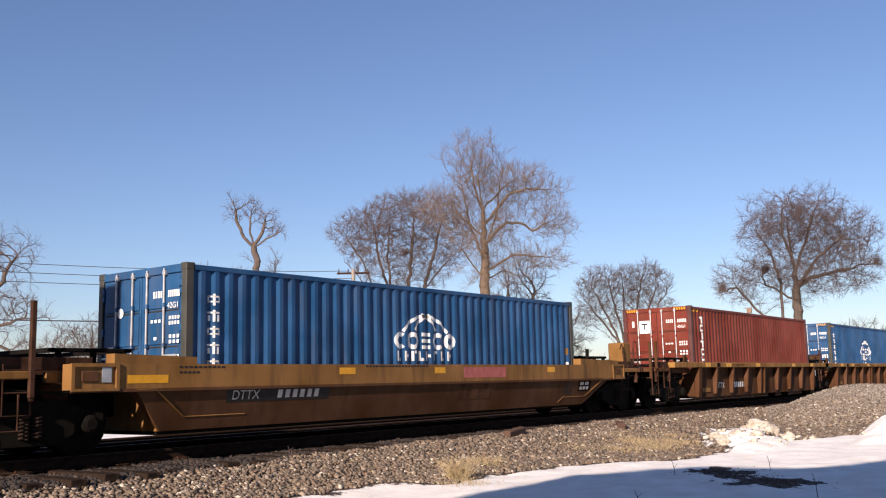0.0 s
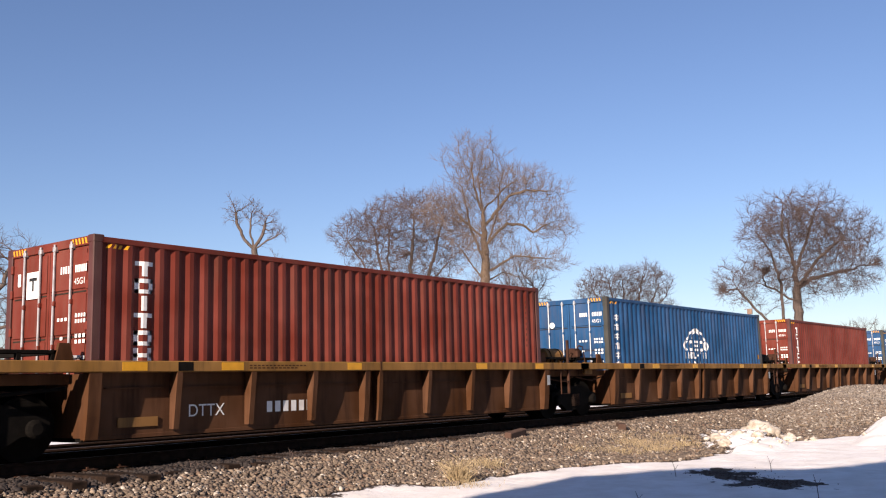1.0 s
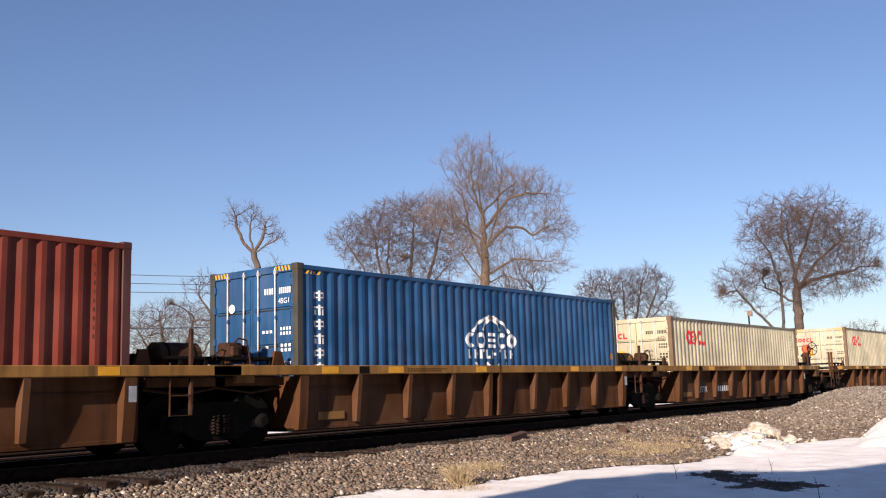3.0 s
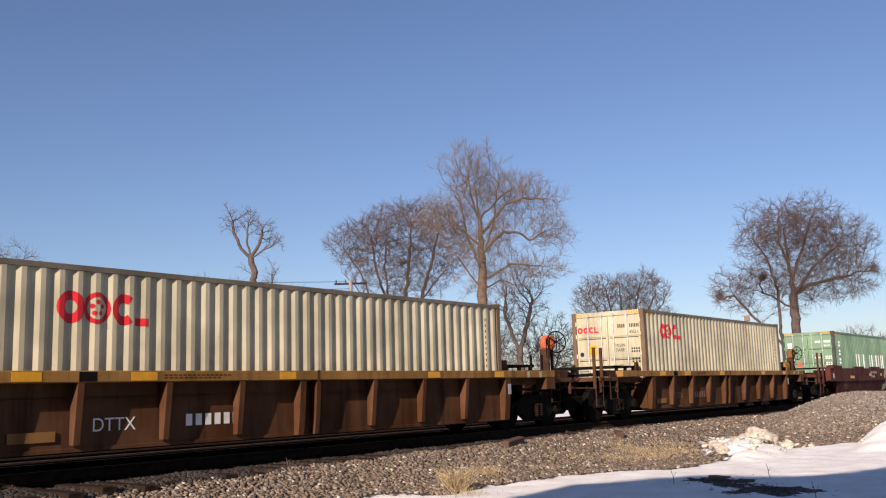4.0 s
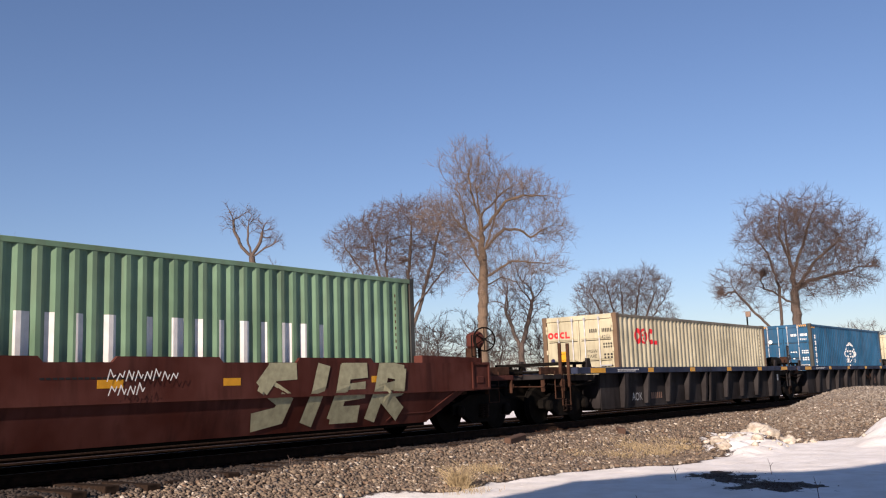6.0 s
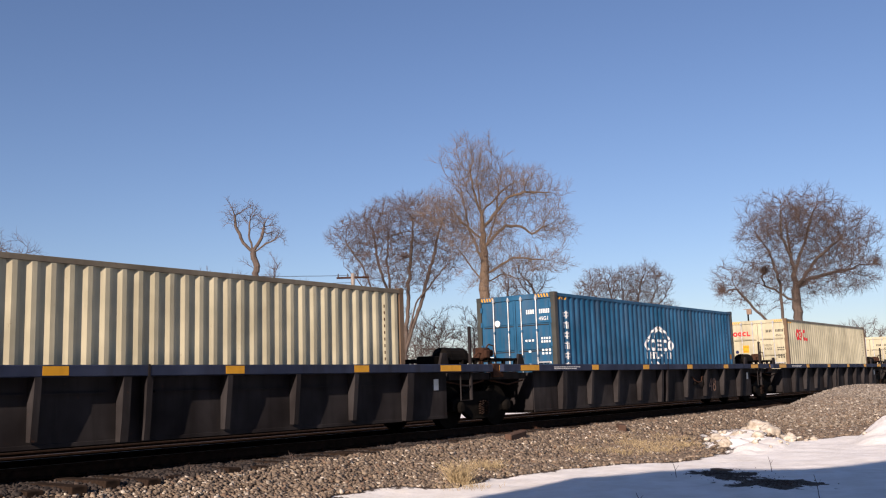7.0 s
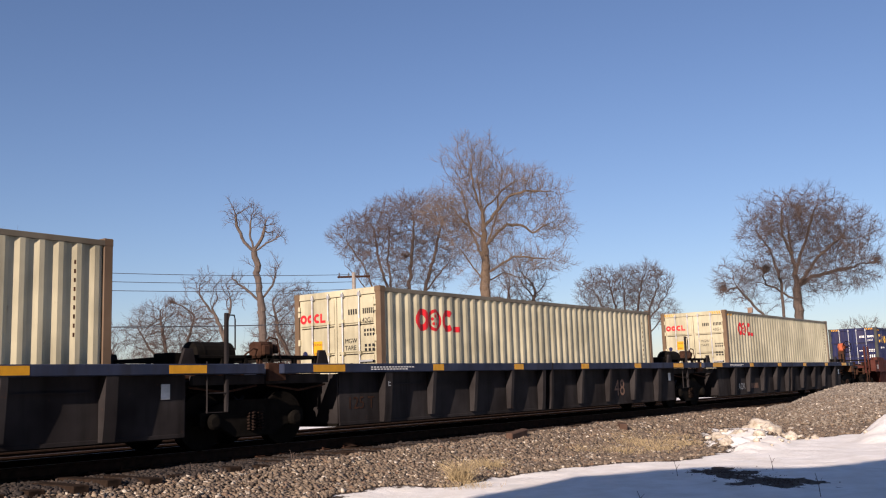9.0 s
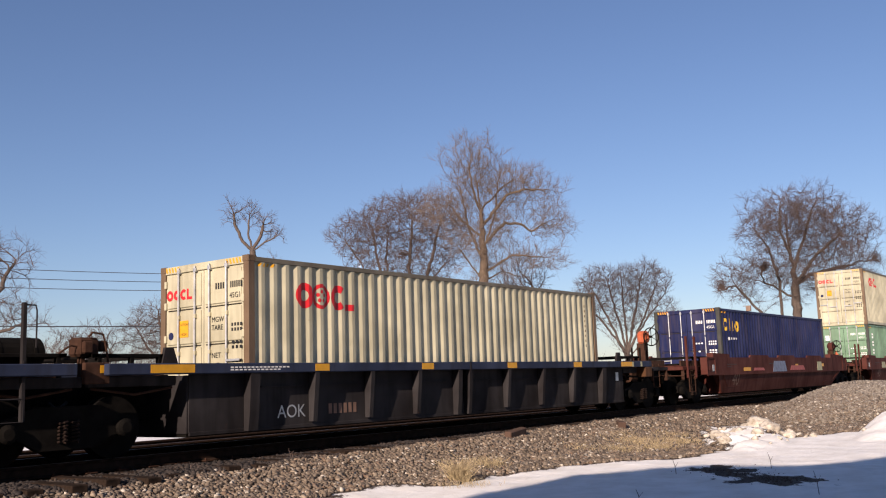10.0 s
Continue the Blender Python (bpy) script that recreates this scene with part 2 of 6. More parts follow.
def ground_sheet():
    xs = np.concatenate([[-2500, -900, -300, -100, -40, -15, -5], np.arange(0, 30, 0.15), np.arange(30, 52, 0.3), [54, 58, 64, 75, 95, 130, 200, 400, 1000, 2500]])
    ys = np.concatenate([[-2500, -900, -300, -100, -40, -15, -5, -1], np.arange(1, 12.6, 0.13), np.arange(12.7, 24, 0.35), [24.5, 25, 32, 45, 70, 110, 200, 500, 2500]])
    X, Y = np.meshgrid(xs, ys)
    Z = ground_z(X, Y)
    n, k = len(xs), len(ys)
    i = np.arange(n * k).reshape(k, n)
    f = np.stack([i[:-1, :-1], i[:-1, 1:], i[1:, 1:], i[1:, :-1]], -1).reshape(-1, 4)
    me = bpy.data.meshes.new("ground")
    me.from_pydata(np.stack([X, Y, Z], -1).reshape(-1, 3).tolist(), [], f.tolist())
    me.shade_smooth()
    # how far each place lies inside the snow, and inside the two bare patches
    snow = snow_depth(X, Y)
    snow = np.where(Y > 14, np.minimum((Y - 24.3) * 0.5, 0.35) + 0.25 * wob(X, Y, 4.0, 2) - 0.1, snow)
    # track bed darkened: grease, and the shade under the train as colour
    grease_shade = np.clip((Y - tie_edge(X) - 0.02 + 0.06 * wob(X, Y, 0.5, 2)) * 6, 0, 1) * np.clip((24.3 - Y) * 2, 0, 1)
    for cx, cy, rx, ry, ang in ((15.75, 6.25, 0.50, 0.62, -0.91), (14.5, 4.98, 0.64, 0.62, -0.91), (15.1, 5.7, 0.35, 0.3, -0.4)):
        u = (X - cx) * math.cos(ang) + (Y - cy) * math.sin(ang)
        w = -(X - cx) * math.sin(ang) + (Y - cy) * math.cos(ang)
        d = np.sqrt((u / rx) ** 2 + (w / ry) ** 2) - 1 + 0.55 * wob(X, Y, 0.28, 6) + 0.35 * wob(X, Y, 0.11, 2)
        snow = np.minimum(snow, d * 0.5)
    a = me.attributes.new("snow", "FLOAT", "POINT")
    a.data.foreach_set("value", np.clip(snow, -1, 1).astype(np.float32).ravel())
    pale = np.clip((1.05 - ((X - 38.0) / 8.6) ** 2 - ((Y - 8.9) / 3.1) ** 2) * 4, 0, 1)
    c = me.attributes.new("pale", "FLOAT", "POINT")
    c.data.foreach_set("value", pale.astype(np.float32).ravel())
    b = me.attributes.new("grease_shade", "FLOAT", "POINT")
    b.data.foreach_set("value", np.clip(grease_shade, 0, 1).astype(np.float32).ravel())
    me.materials.append(ground_material())
    return tagged(new("ground", me), "snow, bare soil and crushed stone beside a railway", "ground", kind="structure")


def ground_material():
    mat, nt, bsdf = shader("ground", 0.85)
    co = nt.nodes.new("ShaderNodeTexCoord").outputs["Object"]
    at = nt.nodes.new("ShaderNodeAttribute")
    at.attribute_name = "snow"
    fine = noise_of(nt, co, 9, 8, rough=0.7)
    sub = nt.nodes.new("ShaderNodeMath")
    sub.operation = "MULTIPLY_ADD"
    nt.links.new(fine, sub.inputs[0])
    sub.inputs[1].default_value = 0.55
    nt.links.new(at.outputs["Fac"], sub.inputs[2])
    mask = ramp(nt, sub.outputs[0], 0.25, 0.33)
    vor = node(nt, "ShaderNodeTexVoronoi", Scale=15.0)
    nt.links.new(co, vor.inputs["Vector"])
    stones = mix(nt, vor.outputs["Color"], (0.035, 0.026, 0.02), (0.10, 0.078, 0.06))
    soil = mix(nt, noise_of(nt, co, 2.2, 6), stones, (0.06, 0.042, 0.03))
    gravel = nt.nodes.new("ShaderNodeAttribute")
    gravel.attribute_name = "pale"
    soil = mix(nt, gravel.outputs["Fac"], soil, mix(nt, vor.outputs["Color"], (0.15, 0.125, 0.10), (0.27, 0.23, 0.185)))
    # near-black bed colour holds grease and the shade beneath the cars
    bed_dark = nt.nodes.new("ShaderNodeAttribute")
    bed_dark.attribute_name = "grease_shade"
    soil = mix(nt, bed_dark.outputs["Fac"], soil, (0.014, 0.011, 0.009))
    sp = nt.nodes.new("ShaderNodeMath")
    sp.operation = "MULTIPLY_ADD"
    nt.links.new(bed_dark.outputs["Fac"], sp.inputs[0])
    sp.inputs[1].default_value, sp.inputs[2].default_value = -0.25, 0.3
    nt.links.new(sp.outputs[0], bsdf.inputs["Specular IOR Level"])
    white = mix(nt, ramp(nt, noise_of(nt, co, 1.4, 7, rough=0.65), 0.4, 0.8), (0.87, 0.855, 0.82), (0.66, 0.625, 0.56))
    nt.links.new(mix(nt, mask, soil, white), bsdf.inputs["Base Color"])
    h = mix(nt, mask, vor.outputs["Distance"], noise_of(nt, co, 5, 8, rough=0.65))
    bump(nt, bsdf, h, 0.6, 0.04)
    return mat


def scatter_stones(name, xy, sizes, mat, label, lift=0.25):
    """Angular stones, joined: each a broken six-sided block, turned at random."""
    n = len(xy)
    base = np.array([(x, y, z) for x in (-1, 1) for y in (-1, 1) for z in (-1, 1)]) * 0.62
    tri = np.array([(0, 1, 3), (0, 3, 2), (4, 6, 7), (4, 7, 5), (0, 4, 5), (0, 5, 1), (2, 3, 7), (2, 7, 6), (0, 2, 6), (0, 6, 4), (1, 5, 7), (1, 7, 3)])
    v = base[None] * rng.uniform(0.55, 1.35, (n, 8, 3)) * rng.uniform(0.6, 1.25, (n, 1, 3))
    q = rng.normal(size=(n, 4))
    q /= np.linalg.norm(q, axis=1, keepdims=True)
    axis, w = q[:, None, 1:], q[:, None, :1]
    v = v + 2 * np.cross(axis, np.cross(axis, v) + w * v)
    x, y = v[..., 0], v[..., 1]
    s = sizes[:, None]
    P = np.stack([xy[:, :1] + x * s, xy[:, 1:] + y * s, ground_z(xy[:, 0], xy[:, 1])[:, None] + (v[..., 2] * 0.75 + lift) * s], -1)
    F = (tri[None] + 8 * np.arange(n)[:, None, None]).reshape(-1, 3)
    me = bpy.data.meshes.new(name)
    V = P.reshape(-1, 3)
    me.vertices.add(len(V))
    me.vertices.foreach_set("co", V.astype(np.float32).ravel())
    me.loops.add(F.size)
    me.loops.foreach_set("vertex_index", F.astype(np.int32).ravel())
    me.polygons.add(len(F))
    me.polygons.foreach_set("loop_start", np.arange(0, F.size, 3, dtype=np.int32))
    me.update(calc_edges=True)
    me.materials.append(mat)
    return tagged(new(name, me), label, "stones", kind="stuff")


def stone_material(name, cols):
    mat, nt, bsdf = shader(name, 0.85)
    g = nt.nodes.new("ShaderNodeNewGeometry")
    r = nt.nodes.new("ShaderNodeValToRGB")
    nt.links.new(g.outputs["Random Per Island"], r.inputs[0])
    el = r.color_ramp.elements
    el[0].color, el[1].color = (*cols[0], 1), (*cols[-1], 1)
    for i, c in enumerate(cols[1:-1]):
        el.new((i + 1) / (len(cols) - 1)).color = (*c, 1)
    co = nt.nodes.new("ShaderNodeTexCoord").outputs["Object"]
    n = noise_of(nt, co, 40, 5)
    nt.links.new(mix(nt, 0.45, r.outputs[0], n, "MULTIPLY"), bsdf.inputs["Base Color"])
    nt.links.new(mix(nt, n, r.outputs[0], mix(nt, 0.35, r.outputs[0], (0.05, 0.04, 0.035))), bsdf.inputs["Base Color"])
    return mat


BALLAST = stone_material("crushed_stone", [(0.06, 0.044, 0.032), (0.22, 0.168, 0.118), (0.10, 0.076, 0.055), (0.34, 0.272, 0.195), (0.16, 0.098, 0.062), (0.24, 0.19, 0.14), (0.08, 0.058, 0.043), (0.18, 0.14, 0.10), (0.13, 0.10, 0.072), (0.28, 0.215, 0.15), (0.09, 0.066, 0.05), (0.70, 0.63, 0.52)])


GRAVEL = stone_material("pale_gravel", [(0.14, 0.115, 0.09), (0.27, 0.23, 0.18), (0.20, 0.165, 0.13), (0.35, 0.31, 0.25), (0.23, 0.19, 0.15), (0.17, 0.14, 0.11), (0.42, 0.38, 0.32)])


def stones():
    out = []
    for x0, x1, dens, size in ((4, 14, 620, 0.040), (14, 22, 470, 0.044), (22, 33, 270, 0.05)):
        n = int((x1 - x0) * 6.7 * dens)
        xy = np.stack([rng.uniform(x0, x1, n), rng.uniform(5.8, 12.6, n)], -1)
        keep = snow_depth(xy[:, 0], xy[:, 1]) < -0.06 - rng.exponential(0.06, n)
        out.append((xy[keep], size * rng.uniform(0.55, 1.35, keep.sum())))
    xy = np.concatenate([o[0] for o in out])
    size = np.concatenate([o[1] for o in out])
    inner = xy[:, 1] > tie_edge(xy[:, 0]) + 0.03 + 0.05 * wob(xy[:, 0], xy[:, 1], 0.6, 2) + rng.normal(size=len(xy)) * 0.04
    scatter_stones("ballast", xy[~inner], size[~inner], BALLAST, "grey and brown crushed stone sloping down from the track")
    # stones round the ties: grime and shade put into near-black colours
    dark = stone_material("dark_bed_stone", [(0.012, 0.009, 0.008), (0.035, 0.025, 0.02), (0.02, 0.015, 0.012), (0.06, 0.042, 0.032)])
    scatter_stones("dark_ballast", xy[inner], size[inner], dark, "greasy crushed stone round the ties, darkened by painted shade")
    n = 24000
    u, w = rng.uniform(-1, 1, n), rng.uniform(-1, 1, n)
    ok = u * u + w * w < 1
    xy = np.stack([38 + 8.6 * u, 8.9 + 3.1 * w], -1)[ok]
    scatter_stones("gravel_heap", xy, 0.05 * rng.uniform(0.5, 1.4, len(xy)), GRAVEL, "heap of grey gravel beside the track")


def snow_chunks():
    """Frozen clods thrown up by a plough, lying on the stones."""
    mat, nt, bsdf = shader("old_snow", 0.7)
    co = nt.nodes.new("ShaderNodeTexCoord").outputs["Object"]
    n = noise_of(nt, co, 6, 7, rough=0.7)
    nt.links.new(mix(nt, ramp(nt, n, 0.38, 0.68), (0.62, 0.56, 0.47), (0.28, 0.23, 0.17)), bsdf.inputs["Base Color"])
    bump(nt, bsdf, n, 0.7, 0.05)
    rr = random.Random(4)
    spots = [(25.8, 9.15, 0.34), (24.0, 7.75, 0.2), (24.9, 8.5, 0.24), (23.6, 8.9, 0.2), (22.3, 8.9, 0.17), (20.9, 8.2, 0.14), (22.6, 8.0, 0.15)]
    for i in range(44):
        spots.append((rr.uniform(20.3, 28.5), rr.uniform(7.0, 9.4), rr.uniform(0.03, 0.09)))
    for i in range(8):
        spots.append((rr.uniform(24, 32), rr.uniform(4.6, 6.2), rr.uniform(0.03, 0.09)))
    for i in range(6):
        spots.append((5.5 + 0.95 * i + rr.uniform(-0.2, 0.2), rr.uniform(11.15, 11.5), rr.uniform(0.02, 0.045)))
    for x, y, s in spots:
        bm = bmesh.new()
        bmesh.ops.create_icosphere(bm, subdivisions=3 if s > 0.1 else 2, radius=1)
        off = Vector((rr.uniform(0, 50), rr.uniform(0, 50), 0))
        for v in bm.verts:
            d = 1 + 0.6 * noise.noise(v.co * 1.2 + off) + 0.4 * noise.noise(v.co * 3.1 + off)
            v.co = Vector((v.co.x * 1.15, v.co.y, v.co.z * 0.8)) * d * s * 0.9
        me = bpy.data.meshes.new("snow_clod")
        bm.to_mesh(me)
        bm.free()
        me.shade_smooth()
        me.materials.append(mat)
        ob = new("snow_clod", me)
        ob.matrix_basis = pose(x, y, float(ground_z(x, y)) + 0.25 * s, 0, 0, rr.uniform(0, 360))
        tagged(ob, "lump of old dirty snow lying beside the track", "snow", "snow clods")


def leaf_litter():
    """Sodden leaves and clods of soil where the snow has melted."""
    mat = stone_material("sodden_leaves", [(0.025, 0.015, 0.011), (0.07, 0.038, 0.026), (0.04, 0.024, 0.017), (0.10, 0.06, 0.04)])
    for cx, cy, k in ((15.75, 6.25, 260), (14.5, 4.98, 300), (15.1, 5.6, 120)):
        xy = np.stack([cx + 0.26 * rng.normal(size=k), cy + 0.26 * rng.normal(size=k)], -1)
        scatter_stones("leaf_litter", xy, rng.uniform(0.006, 0.018, k), mat, "sodden brown leaves and soil on melted ground", 0.1)


def track(YC, RAIL, ties):
    """Two rails on timber ties."""
    for side in (-1, 1):
        y = YC + side * 0.755
        root = tagged(new("rail"), "worn steel rail with a dull polished head", "rail", kind="structure")
        g = Geo()
        prof = [(-0.07, -0.175), (0.07, -0.175), (0.07, -0.16), (0.012, -0.14), (0.012, -0.045), (0.036, -0.035), (0.036, -0.006), (0.028, 0), (-0.028, 0), (-0.036, -0.006), (-0.036, -0.035), (-0.012, -0.045), (-0.012, -0.14), (-0.07, -0.16)]
        n = len(prof)
        g.add([(x, y + a, RAIL + b) for x in (-120, 400) for a, b in prof], [tuple(range(n)), tuple(range(n, 2 * n))] + [(i, (i + 1) % n, (i + 1) % n + n, i + n) for i in range(n)])
        part("rail_web", g, M["webrust"], root)
        part("rail_head", Geo().box(-120, 400, y - 0.026, y + 0.026, RAIL - 0.002, RAIL + 0.003), M["railtop"], root)
    rr = random.Random(3)
    bed = tagged(new("track_bed"), "row of dark creosoted railway ties", "track", kind="structure")
    near = [YC - round(float(tie_edge(0.5 + i * 0.53)), 1) if ties > 100 else 1.3 for i in range(ties)]
    tie = {q: Geo().box(-0.115, 0.115, -q, 1.3, -0.17, 0, 0.012).mesh("tie", M["tie"]) for q in set(near)}
    plate = Geo().box(-0.09, 0.09, -0.17, 0.17, 0, 0.016, 0.004).box(-0.05, -0.02, -0.12, -0.09, 0, 0.05).box(0.02, 0.05, 0.09, 0.12, 0, 0.05).mesh("tie_plate", M["rustiron"])
    for i in range(ties):
        x = 0.5 + i * 0.53
        ob = part("tie", tie[near[i]], None, bed)
        ob.matrix_basis = pose(x + rr.uniform(-0.02, 0.02), YC + rr.uniform(-0.12, 0.07), RAIL - 0.176 + rr.uniform(-0.012, 0.004), rr.uniform(-0.4, 0.4), 0, rr.uniform(-1.2, 1.2))
        if x < 24 and ties > 100:
            for s in (-1, 1):
                p = part("tie_plate", plate, None, bed)
                p.matrix_basis = pose(x, YC + s * 0.755, RAIL - 0.178)


# ---- bare trees, grown towards points spread through the crown ----
def bark_material(name, col, col2):
    mat, nt, bsdf = shader(name, 0.9)
    co = nt.nodes.new("ShaderNodeTexCoord").outputs["Object"]
    n = noise_of(nt, co, 3, 7, (3, 3, 0.6), 0.7)
    nt.links.new(mix(nt, ramp(nt, n, 0.3, 0.7), col, col2), bsdf.inputs["Base Color"])
    bump(nt, bsdf, n, 0.6, 0.03)
    return mat


BROWN_BARK = bark_material("tan_bark", (0.075, 0.052, 0.035), (0.17, 0.118, 0.075))
BARK = bark_material("grey_bark", (0.045, 0.034, 0.028), (0.125, 0.092, 0.072))
TWIG = bark_material("brown_twigs", (0.066, 0.044, 0.036), (0.14, 0.097, 0.080))
TAN = bark_material("tan_twigs", (0.11, 0.078, 0.060), (0.22, 0.165, 0.13))


def strands(P, Q, r0, r1, sides=3):
    """Tapered sticks from P to Q as arrays of vertices and faces."""
    d = Q - P
    L = np.linalg.norm(d, axis=1, keepdims=True) + 1e-9
    d = d / L
    ref = np.where(np.abs(d[:, 2:]) < 0.9, np.array([[0, 0, 1.0]]), np.array([[1.0, 0, 0]]))
    a = np.cross(d, ref)
    a /= np.linalg.norm(a, axis=1, keepdims=True)
    b = np.cross(d, a)
    ang = np.arange(sides) * 2 * np.pi / sides
    ringv = a[:, None] * np.cos(ang)[None, :, None] + b[:, None] * np.sin(ang)[None, :, None]
    V = np.concatenate([P[:, None] + ringv * r0[:, None, None], Q[:, None] + ringv * r1[:, None, None]], 1)
    k = np.arange(sides)
    f = np.stack([k, (k + 1) % sides, (k + 1) % sides + sides, k + sides], -1)
    F = f[None] + (np.arange(len(P)) * 2 * sides)[:, None, None]
    return V.reshape(-1, 3), F.reshape(-1, 4)


def stick_mesh(name, V, F, mat):
    me = bpy.data.meshes.new(name)
    me.vertices.add(len(V))
    me.vertices.foreach_set("co", V.astype(np.float32).ravel())
    me.loops.add(F.size)
    me.loops.foreach_set("vertex_index", F.astype(np.int32).ravel())
    me.polygons.add(len(F))
    me.polygons.foreach_set("loop_start", np.arange(0, F.size, 4, dtype=np.int32))
    me.update(calc_edges=True)
    me.shade_smooth()
    me.materials.append(mat)
    return me


def grow(trunk, limbs, blobs, n_pts, step, r, kill, fan, twig_len, fine=2.0, lean=0.12, dome=False):
    """trunk, limbs: points of the stem and main limbs; blobs: (centre, radii, share) of the crown. Returns joints, parents, radii and twigs."""
    pts = []
    for c, rad, share in blobs:
        k = int(n_pts * share)
        p = r.normal(size=(k, 3))
        if dome:
            p *= r.uniform(0.1, 1.06, (k, 1)) ** 0.45 / np.linalg.norm(p, axis=1, keepdims=True)
        else:
            p = np.clip(p * 0.46, -1.2, 1.2)
        pts.append(np.array(c) + p * np.array(rad))
    A = np.concatenate(pts)
    nodes, par = [np.array(trunk[0], float)], [-1]
    for line in (trunk, *limbs):
        last = int(np.argmin([np.linalg.norm(n - np.array(line[0])) for n in nodes]))
        for p in line[1:]:
            s = nodes[last]
            d = np.array(p, float) - s
            m = max(1, int(np.linalg.norm(d) / step))
            for i in range(1, m + 1):
                nodes.append(s + d * i / m + r.normal(size=3) * 0.10 * step)
                par.append(last)
                last = len(nodes) - 1
    N = np.array(nodes)
    best = np.full(len(A), 1e9)
    who = np.zeros(len(A), int)
    alive = np.ones(len(A), bool)

    def update(i0):
        nonlocal best, who
        for i in range(i0, len(N)):
            d = np.linalg.norm(A - N[i], axis=1)
            w = d < best
            best[w], who[w] = d[w], i

    update(int(len(N) * 0.2))
    for it in range(140):
        idx = np.nonzero(alive)[0]
        if len(idx) == 0 or len(N) > 7500:
            break
        tgt = who[idx]
        d = A[idx] - N[tgt]
        d /= np.linalg.norm(d, axis=1, keepdims=True) + 1e-9
        u, inv = np.unique(tgt, return_inverse=True)
        s = np.zeros((len(u), 3))
        np.add.at(s, inv, d)
        prev = N[u] - N[np.array([par[k] if par[k] >= 0 else k for k in u])]
        prev /= np.linalg.norm(prev, axis=1, keepdims=True) + 1e-9
        s = s / (np.linalg.norm(s, axis=1, keepdims=True) + 1e-9) + 0.45 * prev + r.normal(size=s.shape) * 0.22 + np.array([0, 0, lean])
        s /= np.linalg.norm(s, axis=1, keepdims=True) + 1e-9
        i0 = len(N)
        N = np.concatenate([N, N[u] + s * step])
        par += u.tolist()
        update(i0)
        near = best < kill
        if not (near & alive).any() and it > 60:
            break
        alive &= ~near
    par = np.array(par)
    area = np.zeros(len(N))
    kids = np.bincount(par[1:], minlength=len(N))
    for i in range(len(N) - 1, 0, -1):
        if kids[i] == 0:
            area[i] += 1.0
        area[par[i]] += area[i]
    rad = np.maximum(area, 1) ** (1 / fine)
    # fine twigs on every slender joint
    thin = np.nonzero((area < 7) & (np.arange(len(N)) > 3))[0]
    src = np.repeat(thin, fan)
    base = N[src]
    d = N[src] - N[par[src]]
    d /= np.linalg.norm(d, axis=1, keepdims=True) + 1e-9
    segs = []
    dirs = d + r.normal(size=d.shape) * 0.5 + np.array([0, 0, 0.1 + 1.3 * lean])
    for j in range(3):
        dirs /= np.linalg.norm(dirs, axis=1, keepdims=True) + 1e-9
        L = twig_len * r.uniform(0.45, 1.1, (len(src), 1)) / 3 * 1.2
        end = base + dirs * L
        segs.append((base, end, j))
        if j == 0:
            fork = end.copy()
            fd = dirs + r.normal(size=dirs.shape) * 0.7
            fd /= np.linalg.norm(fd, axis=1, keepdims=True)
            segs.append((fork, fork + fd * L * 1.3, 2))
        base = end
        dirs = dirs + r.normal(size=dirs.shape) * 0.28
    return N, par, rad, segs


def tree(name, at, seed, trunk, limbs, blobs, n_pts, base_r, label, step=0.42, kill=0.5, fan=3, twig=0.8, twig_r=0.009, mats=None, fine=1.75, lean=0.12, dome=False):
    """trunk and limbs: lines of (across, height); blobs: (across, height, half width, half height, share)."""
    r = np.random.default_rng(seed)
    wide = max(b[2] for b in blobs)

    def off(u, d, z):
        return (0.61 * u + 0.79 * d, -0.79 * u + 0.61 * d, z)
    trunk = [off(u, 0, z) for u, z in trunk]
    lines = []
    for line in limbs:
        d = r.uniform(-0.5, 0.5) * wide
        lines.append([off(u, d * i / max(1, len(line) - 1), z) for i, (u, z) in enumerate(line)])
    crown = [(off(u, r.uniform(-0.2, 0.2) * ru, z), (ru, ru, rz), share) for u, z, ru, rz, share in blobs]
    N, par, rad, segs = grow(trunk, lines, crown, n_pts, step, r, kill, fan, twig, fine, lean, dome)
    rad = np.maximum(rad / rad[0] * base_r, twig_r * 1.2)
    i = np.arange(1, len(N))
    big = rad[i] > 0.04
    bark, twigs = mats or (BARK, TWIG)
    root = thing(name, pose(*at), label, "tree")
    lap = N[i[big]] - N[par[i[big]]]
    lap *= 0.5 * rad[i[big]][:, None] / (np.linalg.norm(lap, axis=1, keepdims=True) + 1e-9)
    V, F = strands(N[par[i[big]]] - lap, N[i[big]], np.where(rad[par[i[big]]] < 1.5 * rad[i[big]], rad[par[i[big]]], rad[i[big]] * 1.1), rad[i[big]], 7)
    part("trunk", stick_mesh("trunk", V, F, bark), None, root)
    P, Q, R0, R1 = [N[par[i[~big]]]], [N[i[~big]]], [np.minimum(rad[par[i[~big]]], rad[i[~big]] * 1.1)], [rad[i[~big]]]
    for a, b, j in segs:
        P.append(a), Q.append(b)
        R0.append(np.full(len(a), twig_r * (1, 0.8, 0.65)[j])), R1.append(np.full(len(a), twig_r * (0.8, 0.65, 0.4)[j]))
    V, F = strands(np.concatenate(P), np.concatenate(Q), np.concatenate(R0), np.concatenate(R1), 3)
    part("crown", stick_mesh("crown", V, F, twigs), None, root)
    return root


